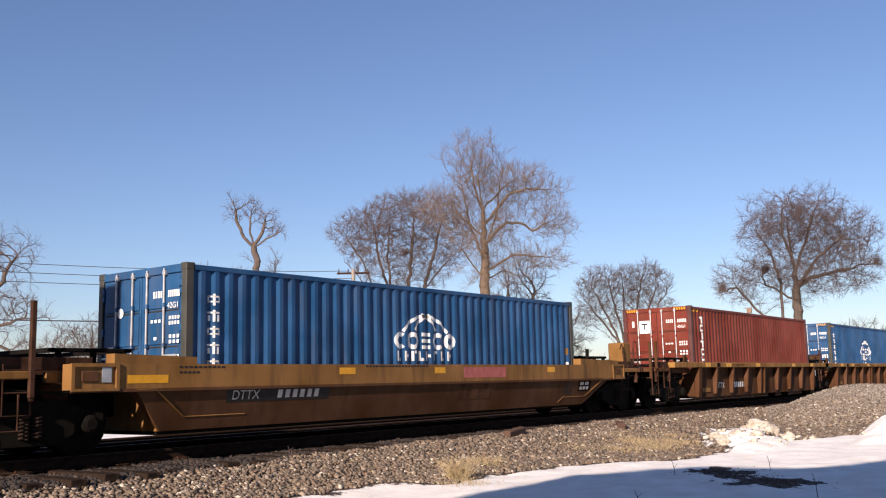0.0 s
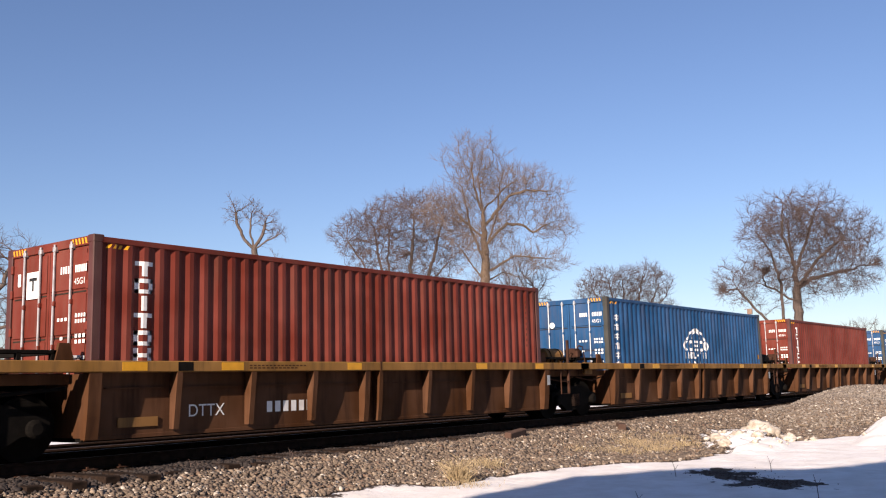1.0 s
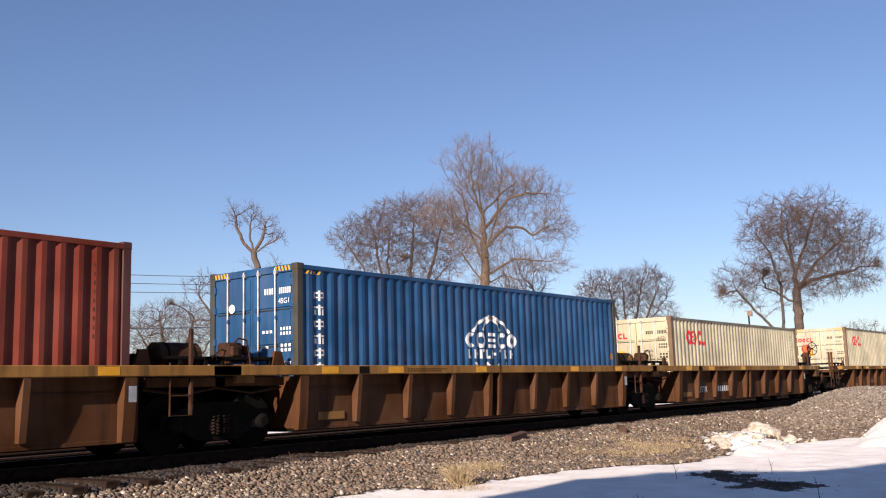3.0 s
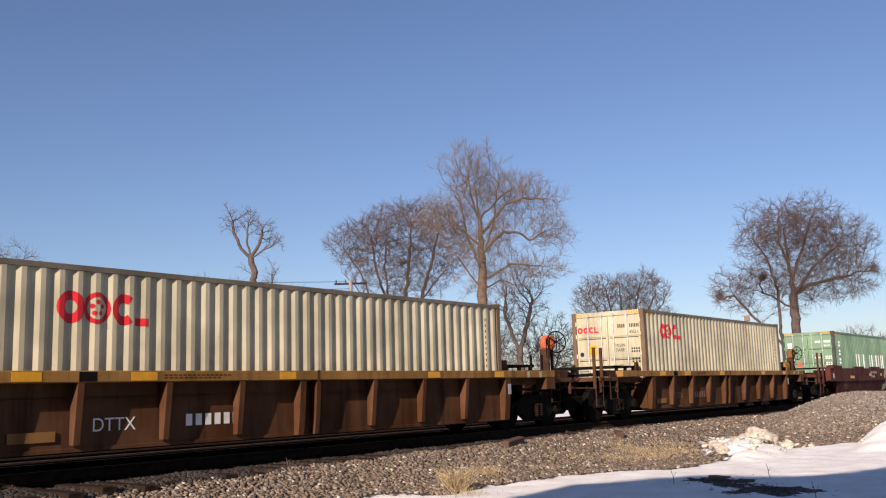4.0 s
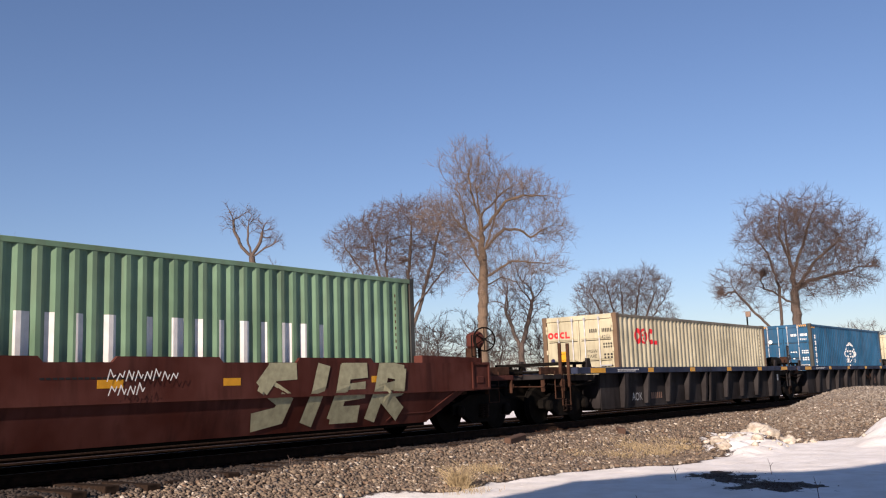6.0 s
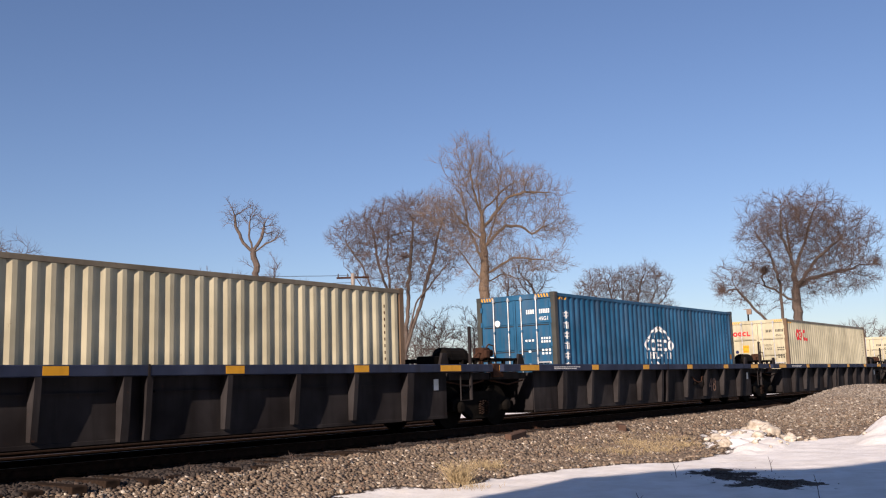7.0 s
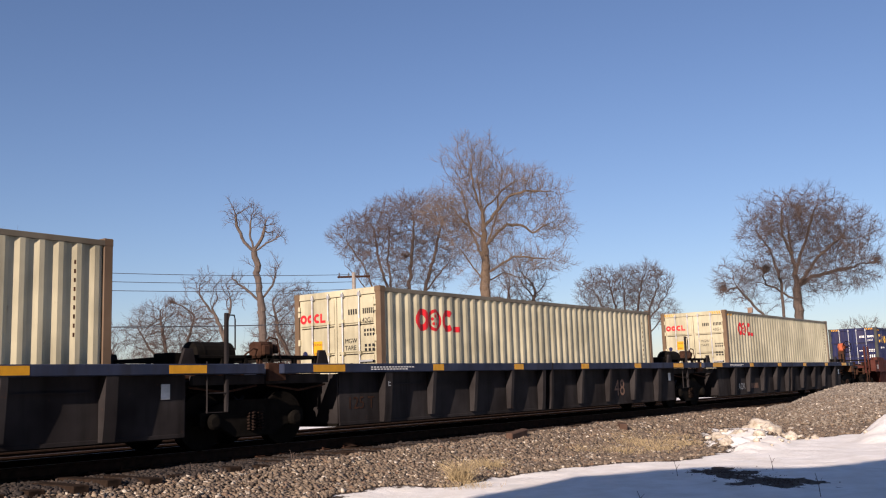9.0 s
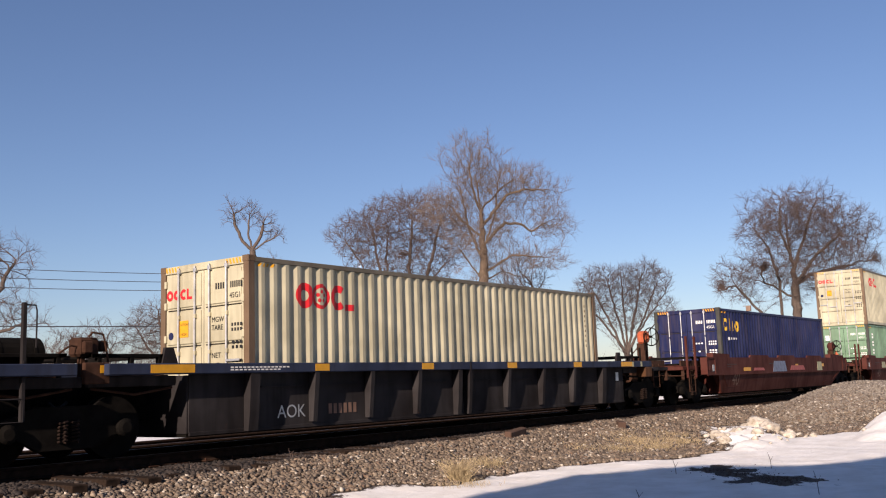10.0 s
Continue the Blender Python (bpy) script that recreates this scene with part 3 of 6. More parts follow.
def trees():
    tree("dead_tree", (39.7, 45.0, 0), 11, [(0.2, 0), (0.25, 4), (0.1, 7), (-0.15, 9.2), (-0.3, 10.3)],
         [[(-0.3, 10.2), (-1.0, 11.0), (-1.4, 12.0), (-1.5, 12.9)], [(-0.3, 10.3), (-0.6, 11.4), (-0.5, 12.6)], [(-0.3, 10.3), (0.2, 11.3), (0.4, 12.3)], [(-0.3, 10.2), (0.5, 10.8), (1.2, 11.1)],
          [(0.1, 7), (-0.7, 7.9), (-1.3, 8.3)], [(0.1, 7.2), (0.8, 8.2), (1.1, 9.4)], [(-0.2, 9.2), (-0.9, 9.7)]],
         [(-1.4, 12.6, 0.6, 0.9, 0.24), (-0.5, 12.6, 0.7, 0.8, 0.22), (0.5, 12.1, 0.7, 0.9, 0.22), (1.1, 11.3, 0.5, 0.5, 0.12), (-1.2, 8.4, 0.6, 0.7, 0.10), (0.9, 8.9, 0.5, 1.0, 0.10)], 300, 0.25,
         "half-dead bare tree with a broken top and few limbs", 0.26, 0.3, 3, 0.6, 0.009, fine=1.6)
    tree("broad_tree", (65.2, 54.6, 0), 12, [(0, 0), (0, 4.5)],
         [[(0, 4), (-2.2, 9), (-3.5, 12.5), (-5, 14.8)], [(0, 4), (-1, 9), (-1.4, 13), (-1.2, 16)], [(0, 4.5), (0.6, 10), (1, 14), (1.2, 17)], [(0, 4.5), (2, 10), (3, 13.5), (3.6, 16)],
          [(-0.2, 4), (-3, 10), (-5.2, 12.6)], [(0, 4.5), (1.2, 9), (4.2, 12.5)], [(-1, 9), (-2.2, 13), (-2.6, 16)]],
         [(0.8, 16.0, 4.8, 2.8, 0.46), (-3.8, 15.2, 2.8, 2.2, 0.24), (4.3, 14.8, 2.4, 3.0, 0.2), (0.2, 12.2, 5.0, 2.4, 0.16)], 3200, 0.36,
         "broad bare tree with a dense rounded brown crown", 0.40, 0.40, 4, 0.8, 0.0112, lean=0.16, dome=True)
    tree("tall_tree", (61.4, 43.0, 0), 13, [(0, 0), (-0.1, 6), (0.2, 11), (0.1, 15), (-0.2, 18.0)],
         [[(0.2, 11), (-1.0, 14.2), (-1.3, 16.4), (-1.7, 18.2)], [(0.3, 12), (1.3, 15.2), (1.5, 17.4), (1.9, 18.8)], [(0.2, 12.5), (2.0, 14.3), (3.2, 14.2), (4.2, 13.6), (5.4, 14.3)], [(0.2, 14), (2.2, 16.4), (3.6, 16.9), (5.8, 16.7)],
          [(0, 10.5), (2.5, 11.6), (5.4, 11.2)], [(0.1, 13), (-1.6, 14.8), (-2.6, 16.4)], [(0.1, 15), (-0.5, 17.2), (-0.7, 18.8)], [(0.1, 9.5), (-1.4, 11.6), (-2.2, 12.6)], [(0.2, 15.2), (2.0, 17.4), (3.4, 18.2)], [(0.0, 9.5), (1.6, 10.4), (3.4, 10.0)]],
         [(-0.3, 18.2, 2.0, 2.6, 0.32), (2.8, 17.2, 2.5, 1.5, 0.2), (5.4, 16.7, 1.2, 0.9, 0.05), (-2.4, 15.4, 2.2, 1.8, 0.13), (5.5, 14.2, 1.8, 1.3, 0.1), (2.0, 14.4, 1.8, 1.8, 0.06), (4.6, 11.0, 2.3, 1.0, 0.06), (0.2, 12.4, 2.8, 3.2, 0.12)],
         3300, 0.40, "tall bare tree with upswept tan twigs", 0.34, 0.37, 3, 0.95, 0.0092, (BROWN_BARK, TAN), lean=0.38)
    tree("far_tree", (98.4, 49.2, 0), 14, [(0, 0), (0.1, 4.2)],
         [[(0, 3.6), (-2.2, 6.6), (-5.0, 9.0)], [(0, 4), (-1.8, 8), (-3.9, 12.2)], [(0.1, 4.2), (-0.9, 9), (-1.9, 13.6)], [(0.1, 4.2), (0.1, 9), (0.0, 13.8)], [(0.1, 4.2), (1.2, 9), (2.3, 13.6)],
          [(0.1, 4), (2.0, 8), (4.0, 12.4)], [(0.1, 3.6), (2.6, 6.6), (5.0, 9.4)], [(-1.0, 6), (-3.2, 8.8), (-4.6, 10.8)], [(1.0, 6), (3.2, 9.2), (4.8, 11.2)]],
         [(-2.6, 11.6, 2.9, 2.6, 0.34), (2.8, 11.8, 2.7, 2.8, 0.32), (0.1, 12.0, 2.3, 2.4, 0.2), (-4.4, 8.8, 1.6, 1.6, 0.1), (4.4, 9.0, 1.6, 1.7, 0.1), (0, 8.4, 3.2, 2.0, 0.1)], 2600, 0.40, "bare tree with steep limbs fanning from a short trunk", 0.45, 0.45, 4, 1.0, 0.0125, lean=0.16, dome=True)
    tree("spreading_tree", (71.7, 21.9, 0), 15, [(0.1, 0), (0.1, 6), (0.1, 10), (-0.2, 13)],
         [[(0.1, 1.5), (-0.9, 5), (-0.9, 8.5), (-1.4, 11), (-2.5, 12.8)], [(0.2, 7.8), (1.4, 8.8), (3.8, 9.3), (5.4, 9.6)], [(0.2, 8), (1.8, 10.2), (3.8, 11.8)], [(0.1, 9), (1.0, 12), (1.6, 14.5)],
          [(-0.8, 4), (-2.8, 6.4), (-4.4, 8.4)], [(0.1, 9.5), (-0.9, 12), (-1.0, 14.4)], [(0.1, 7.0), (-1.6, 8.2), (-2.6, 8.6)]],
         [(0.5, 12.9, 3.0, 1.8, 0.45), (-2.3, 12.2, 1.3, 1.3, 0.1), (3.8, 11.6, 2.5, 2.1, 0.22), (5.2, 9.4, 1.3, 1.5, 0.08), (-4.2, 8.5, 1.5, 1.3, 0.06), (0.6, 9.4, 4.2, 2.2, 0.22)], 4200, 0.38,
         "large bare tree with a wide spreading crown", 0.34, 0.36, 4, 0.8, 0.0095)
    tree("edge_tree", (26.2, 54.3, 0), 16, [(0, 0), (0, 4.4)], [[(0, 4.4), (1.2, 7), (2.6, 9.6)], [(0, 4), (1.6, 5.4), (3.2, 5.8)], [(0, 4), (-1, 8), (-0.4, 10.4)], [(0, 3.4), (2.0, 4.2), (3.4, 3.4)]],
         [(1.2, 9.4, 1.9, 1.7, 0.4), (2.6, 6.2, 1.6, 1.2, 0.3), (2.8, 3.6, 1.5, 0.9, 0.15), (-0.6, 9.0, 1.6, 2.0, 0.15)], 800, 0.30, "bare tree with crooked drooping limbs", 0.34, 0.4, 3, 0.75, 0.009)
    tree("round_tree", (56.4, 76.4, 0), 17, [(0, 0), (0, 3)], [[(0, 3), (-2.4, 6), (-3.8, 8)], [(0, 3), (-0.6, 6.5), (-0.8, 9)], [(0, 3), (1.4, 6.5), (2, 9)], [(0, 3), (3, 5.5), (4.2, 7.2)]],
         [(0, 7.2, 4.6, 3.4, 1.0)], 1300, 0.36, "bare round-crowned tree behind the tracks", 0.42, 0.45, 3, 0.9, 0.012, lean=0.2, dome=True)
    tree("slim_tree", (51.1, 80.1, 0), 18, [(0, 0), (0, 4.0)], [[(0, 2.4), (-0.9, 5)], [(0, 2.6), (0.9, 5.4)]],
         [(0, 5.8, 1.8, 2.5, 1.0)], 380, 0.2, "slender bare tree behind the tracks", 0.42, 0.45, 3, 0.8, 0.012, lean=0.3)
    tree("back_tree", (61.9, 65.3, 0), 19, [(0, 0), (0, 3.5)], [[(0, 3.5), (-1.5, 7), (-2, 10)], [(0, 3.5), (1, 7), (1.8, 10)], [(0, 3.5), (2.6, 6.5)]],
         [(0.2, 8.0, 3.4, 3.6, 1.0)], 1000, 0.34, "bare tree with fine dense twigs", 0.42, 0.45, 3, 0.9, 0.0115, lean=0.2, dome=True)
    tree("crooked_tree", (39.3, 48.0, 0), 20, [(0.9, 0), (0.8, 2.6), (0.0, 5.2), (-0.8, 7.2)], [[(0.0, 5.2), (0.6, 7.0)], [(-0.4, 6.2), (-1.5, 7.8)]],
         [(-1.0, 8.3, 1.2, 1.1, 0.5), (-1.5, 6.4, 0.9, 1.0, 0.25), (0.5, 7.6, 0.7, 1.0, 0.25)], 260, 0.16, "small crooked bare tree", 0.28, 0.3, 3, 0.5, 0.008)
    tree("hidden_tree", (75.7, 48.7, 0), 21, [(0, 0), (0, 5)], [[(0, 5), (-1.4, 9)], [(0, 5), (1.4, 10)]],
         [(0, 10.4, 2.6, 3.0, 1.0)], 700, 0.3, "bare tree standing behind a taller one", 0.45, 0.5, 3, 0.85, 0.011, lean=0.2)
    tree("low_tree", (116.6, 28.2, 0), 22, [(0, 0), (0, 2)], [], [(0, 5.0, 2.8, 2.2, 1.0)], 420, 0.24, "low bare tree far behind the tracks", 0.5, 0.6, 3, 1.0, 0.014)


def thicket():
    """Young bare trees under and between the tall ones."""
    spots = ((75.5, 60.0, 31, 8.2, 3.4), (80.0, 55.0, 32, 8.6, 3.2), (70.0, 66.0, 33, 7.6, 3.2), (84.0, 50.5, 34, 7.8, 3.0), (46.5, 78.0, 35, 6.4, 2.6), (66.0, 72.5, 36, 7.4, 3.0))
    for x, y, seed, h, w in spots:
        tree("young_tree", (x, y, 0), seed, [(0, 0), (0, h * 0.25)], [[(0, h * 0.25), (-w * 0.4, h * 0.6)], [(0, h * 0.25), (w * 0.35, h * 0.65)]],
             [(0, h * 0.62, w, h * 0.42, 1.0)], 900, 0.18, "young bare tree in a thicket", 0.40, 0.42, 3, 0.8, 0.0155, lean=0.25)


def brush():
    """Undergrowth and far woods: leafless stems."""
    r = np.random.default_rng(5)
    for name, n, near, far, hlo, hhi, w, label in (("brush", 26000, 84, 135, 1.2, 6.6, 0.017, "leafless undergrowth behind the tracks"),
                                                   ("far_woods", 8000, 190, 300, 3.0, 9.0, 0.05, "distant leafless woods on the horizon")):
        dist, way = r.uniform(near, far, n), radians(22) + r.uniform(0, 1, n) ** 1.15 * radians(60)
        x, y = dist * np.sin(way), dist * np.cos(way)
        keep = wob(x, y, 6, 3) + r.normal(size=n) * 0.4 > -0.3
        P = np.stack([x, y, np.full(n, -0.05)], -1)[keep]
        h = r.uniform(hlo, hhi, len(P)) * (0.75 + 0.35 * wob(P[:, 0], P[:, 1], 9, 1)) * np.interp(np.degrees(way[keep]), [22, 50, 58, 82], [1, 1, 0.6, 0.5])
        d = r.normal(size=(len(P), 3)) * 0.35 + np.array([0, 0, 1])
        Q = P + d * h[:, None] * 0.6
        parts = [(P, Q, 1.0, 0.7)]
        for k in range(5):
            a = P + (Q - P) * r.uniform(0.4, 1, (len(P), 1))
            e = r.normal(size=(len(P), 3)) * 0.5 + np.array([0, 0, 0.6])
            parts.append((a, a + e * h[:, None] * 0.45, 0.7, 0.3))
        V, F = strands(np.concatenate([p[0] for p in parts]), np.concatenate([p[1] for p in parts]),
                       np.concatenate([np.full(len(p[0]), w * p[2]) for p in parts]), np.concatenate([np.full(len(p[0]), w * p[3]) for p in parts]))
        tagged(new(name, stick_mesh(name, V, F, TWIG)), label, "bushes", kind="stuff")


def power_line():
    def pole_at(x, y, h, arm, label):
        root = thing("utility_pole", pose(x, y, 0), label, "pole", "utility poles")
        part("shaft", Geo().tube([(0, 0, -0.2), (0, 0, h)], [0.17, 0.11], 10), M["pole"], root)
        if arm:
            a = Vector((0.61, -0.79, 0))
            for dz in (0, 0.32)[:arm]:
                part("crossarm", Geo().tube([-a * 0.95 + Vector((0, 0, h - 0.25 - dz)), a * 0.95 + Vector((0, 0, h - 0.25 - dz))], 0.06, 4), M["rustiron"], root)
            for k in (-0.85, -0.3, 0.3, 0.85):
                part("insulator", Geo().tube([a * k + Vector((0, 0, h - 0.2)), a * k + Vector((0, 0, h + 0.0))], [0.05, 0.03], 6), M["wire"], root)
        return root
    pole_at(40.3, 37.5, 8.3, 1, "weathered wooden utility pole with a dark crossarm")
    pole_at(49.3, 49.7, 7.0, 1, "pale wooden utility pole with a crossarm")
    for z, s, dy in ((8.2, 0.9, 0.3), (7.75, 0.9, 0.0), (7.3, 0.9, -0.2), (5.4, 0.7, 0.1)):
        g = Geo()
        a, b = Vector((40.3, 37.5 + dy, z)), Vector((-6, 46 + dy, z + 0.2))
        pts = [a.lerp(b, i / 24) - Vector((0, 0, 4 * s * (i / 24) * (1 - i / 24))) for i in range(25)]
        g.tube(pts, 0.016 if z > 6 else 0.028, 5)
        tagged(part("overhead_wire", g, M["wire"]), "dark overhead wire hung from utility poles", "wire", "overhead wires")
    mast = thing("signal_mast", pose(56.2, 20.0, 0), "dark slender signal mast with an orange box", "signal")
    base = float(ground_z(56.2, 20.0))
    part("shaft", Geo().tube([(0, 0, base - 0.1), (0, 0, 5.55)], 0.05, 8), M["iron"], mast)
    part("signal_box", Geo().box(-0.09, 0.09, -0.22, 0.06, 5.3, 5.6, 0.02), M["signal"], mast, "weathered orange box")
    part("crossbar", Geo().box(-0.03, 0.03, -0.25, 0.25, 5.6, 5.64, 0.005), M["pole"], mast)


def dry_grass():
    r = np.random.default_rng(9)
    mat = plain("dry_grass", (0.44, 0.345, 0.20), 0.9, 0, 0.4, 12)
    for x, y, rad, n, h in ((12.6, 9.45, 0.17, 260, 0.40), (14.2, 10.0, 0.42, 220, 0.20), (20.1, 9.9, 0.9, 300, 0.17), (19.6, 9.2, 0.7, 300, 0.16), (21.2, 9.4, 0.6, 260, 0.18), (20.8, 10.3, 0.7, 200, 0.14), (18.6, 9.6, 0.5, 200, 0.15), (18.0, 10.3, 0.6, 120, 0.12), (22.4, 10.2, 0.8, 200, 0.14), (12.2, 9.0, 0.5, 90, 0.12)):
        p = r.normal(size=(n, 2)) * rad * 0.4
        P = np.stack([x + p[:, 0], y + p[:, 1], ground_z(x + p[:, 0], y + p[:, 1]) - 0.01], -1)
        d = np.concatenate([r.normal(size=(n, 2)) * 0.34 + p / rad * 0.4, np.ones((n, 1))], 1)
        L = h * r.uniform(0.4, 1.1, (n, 1))
        Q = P + d * L * 0.6
        e = d + np.concatenate([r.normal(size=(n, 2)) * 0.5, -0.35 * np.ones((n, 1))], 1)
        S = Q + e * L * 0.5
        V, F = strands(np.concatenate([P, Q]), np.concatenate([Q, S]), np.concatenate([np.full(n, 0.0036), np.full(n, 0.003)]), np.concatenate([np.full(n, 0.0035), np.full(n, 0.0012)]))
        tagged(new("grass_tuft", stick_mesh("grass_tuft", V, F, mat)), "tuft of dry straw-coloured grass among the stones", "grass", kind="stuff")
    for x, y, a, l, w in ((21.6, 11.1, 35, 0.42, 0.2), (17.2, 11.35, 8, 0.8, 0.16)):
        ob = part("timber_block", Geo().box(-l / 2, l / 2, -w / 2, w / 2, 0, 0.17, 0.02), plain("weathered_timber", (0.085, 0.05, 0.035), 0.9))
        ob.matrix_basis = pose(x, y, float(ground_z(x, y)) - 0.02, 6, -4, a)
        tagged(ob, "broken piece of weathered tie lying on the stones", "timber", "timber blocks")
    # dead weed stalks standing in the snow
    for x, y, h in ((13.1, 3.9, 0.33), (15.7, 8.9, 0.3), (16.3, 5.6, 0.28), (11.3, 5.6, 0.2), (14.9, 6.7, 0.26), (9.0, 11.7, 0.16), (9.15, 11.72, 0.13), (11.0, 11.7, 0.2), (11.1, 11.75, 0.14), (14.7, 11.5, 0.16)):
        g = Geo()
        a = Vector((x, y, float(ground_z(x, y)) - 0.02))
        g.tube([a, a + Vector((0.01, 0.02, h * 0.6)), a + Vector((0.0, 0.05, h))], [0.006, 0.005, 0.003], 5)
        g.tube([a + Vector((0.01, 0.02, h * 0.5)), a + Vector((0.06, -0.02, h * 0.8))], [0.004, 0.002], 4)
        tagged(part("weed_stalk", g, TWIG), "dead brown weed stalk", "weed", "weed stalks")


def depot():
    """The tall building behind the camera, whose shadow lies on the snow."""
    out = [(-40, 2.6), (-8.8, 2.9), (-7.8, 2.5), (-6.7, 1.7), (-5.9, -0.3), (-4.0, -0.9), (10, -5.2), (10, -24), (-40, -24)]
    n, h = len(out), 10.0
    g = Geo().add([(x, y, z) for z in (0, h) for x, y in out], [tuple(range(n)), tuple(range(n, 2 * n))] + [(i, (i + 1) % n, (i + 1) % n + n, i + n) for i in range(n)])
    tagged(part("building_wall", g, plain("dull_brick", (0.28, 0.17, 0.13), 0.9)), "plain brick wall of a tall building", "building", kind="structure")


ground_sheet()
track(YC, RAIL, 150)
track(YC + 4.25, 0.56, 60)
depot()
trees()
thicket()
brush()
power_line()
stones()
snow_chunks()
leaf_litter()
dry_grass()


# ---- shipping containers: x from the door end backwards, y across, z up from the floor ----
CL, CW = 12.192, 2.438
PITCH, DEPTH = 0.2827, 0.036
CACHE = {}


def wave_points(x0, x1):
    """The corrugated side from x0 to x1: (x, inset)."""
    n = round((x1 - x0) / PITCH)
    p = (x1 - x0) / n
    out = []
    for i in range(n):
        a = x0 + i * p
        out += [(a, DEPTH), (a + 0.245 * p, DEPTH), (a + 0.49 * p, 0.0), (a + 0.755 * p, 0.0)]
    return out + [(x1, DEPTH)]


WAVE = wave_points(0.16, CL - 0.16)


def wave_sheet(h, y, sign):
    """Corrugated panel at y, outside towards sign."""
    v, f = [], []
    for x, d in WAVE:
        for z in (0.15, h - 0.10):
            v.append((x, y - sign * (0.006 + d), z))
    for i in range(len(WAVE) - 1):
        f.append((2 * i, 2 * i + 2, 2 * i + 3, 2 * i + 1))
    return v, f


def clip_to(poly, lo, hi):
    for axis_val, keep in ((lo, 1), (hi, -1)):
        out = []
        for i, p in enumerate(poly):
            q = poly[(i + 1) % len(poly)]
            a, b = (p[0] - axis_val) * keep, (q[0] - axis_val) * keep
            if a >= 0:
                out.append(p)
            if (a >= 0) != (b >= 0):
                t = a / (a - b)
                out.append((p[0] + (q[0] - p[0]) * t, p[1] + (q[1] - p[1]) * t))
        poly = out
        if len(poly) < 3:
            return []
    return poly


def on_wave(polys):
    """Paint that follows the corrugations of the near side; polys are convex outlines in (x, z)."""
    g = Geo()
    for poly in polys:
        for (xa, da), (xb, db) in zip(WAVE, WAVE[1:]):
            c = clip_to(list(poly), xa, xb)
            if c:
                g.add([(x, -CW / 2 + 0.006 + da + (db - da) * (x - xa) / (xb - xa) - 0.003, z) for x, z in c], [tuple(range(len(c)))])
    return g


def rect(x, z, w, h):
    return [(x, z), (x + w, z), (x + w, z + h), (x, z + h)]


def arc(cx, cz, r0, r1, a0, a1, n=10, sx=1.0):
    out = []
    for i in range(n):
        p, q = (radians(a0 + (a1 - a0) * (i + k) / n) for k in (0, 1))
        out.append([(cx + sx * r0 * math.cos(p), cz + r0 * math.sin(p)), (cx + sx * r1 * math.cos(p), cz + r1 * math.sin(p)),
                    (cx + sx * r1 * math.cos(q), cz + r1 * math.sin(q)), (cx + sx * r0 * math.cos(q), cz + r0 * math.sin(q))])
    return out


def band(pts, w):
    """A painted line of width w through the points, as four-sided pieces."""
    out = []
    for (xa, za), (xb, zb) in zip(pts, pts[1:]):
        d = Vector((xb - xa, zb - za)).normalized() * w / 2
        out.append([(xa - d.y, za + d.x), (xa + d.y, za - d.x), (xb + d.y, zb - d.x), (xb - d.y, zb + d.x)])
    return out


def letters(text, size, mat, parent, m, name="lettering"):
    """Readable words in the built-in font: a thin mesh for each character."""
    made, key = [], (text, size, mat.name)
    if key not in CACHE:
        cu = bpy.data.curves.new(name, "FONT")
        cu.body, cu.size = text, size
        tmp = new("tmp", cu)
        whole = bpy.data.meshes.new_from_object(tmp.evaluated_get(bpy.context.evaluated_depsgraph_get()))
        bpy.data.objects.remove(tmp)
        co = [v.co.copy() for v in whole.vertices]
        group = list(range(len(co)))

        def root_of(i):
            while group[i] != i:
                i = group[i]
            return i
        for e in whole.edges:
            p, q = (root_of(i) for i in e.vertices)
            group[p] = q
        islands = {}
        for f in whole.polygons:
            islands.setdefault(root_of(f.vertices[0]), []).append(tuple(f.vertices))
        CACHE[key] = []
        for faces in islands.values():
            used = sorted({i for f in faces for i in f})
            at = {i: k for k, i in enumerate(used)}
            me = bpy.data.meshes.new(name)
            me.from_pydata([co[i] for i in used], [], [tuple(at[i] for i in f) for f in faces])
            me.materials.append(mat)
            CACHE[key].append(me)
    for me in CACHE[key]:
        ob = part(name, me, None, parent)
        ob.matrix_basis = m
        made.append(ob)
    return made


def door_bars(rows, x=-0.004):
    """Unreadable small print as rows of bars on the door end; rows: (y, z, width, height, count)."""
    g = Geo()
    for y, z, w, h, k in rows:
        for i in range(k):
            g.add([(x, y + w * i / k, z), (x, y + w * (i + 0.6) / k, z), (x, y + w * (i + 0.6) / k, z + h), (x, y + w * i / k, z + h)], [(0, 1, 2, 3)])
    return g


def pieces(name, shapes, mat, root, label):
    """Each painted shape on the corrugated side as a part of its own."""
    for polys in shapes:
        part(name, on_wave(polys), mat, root, label)


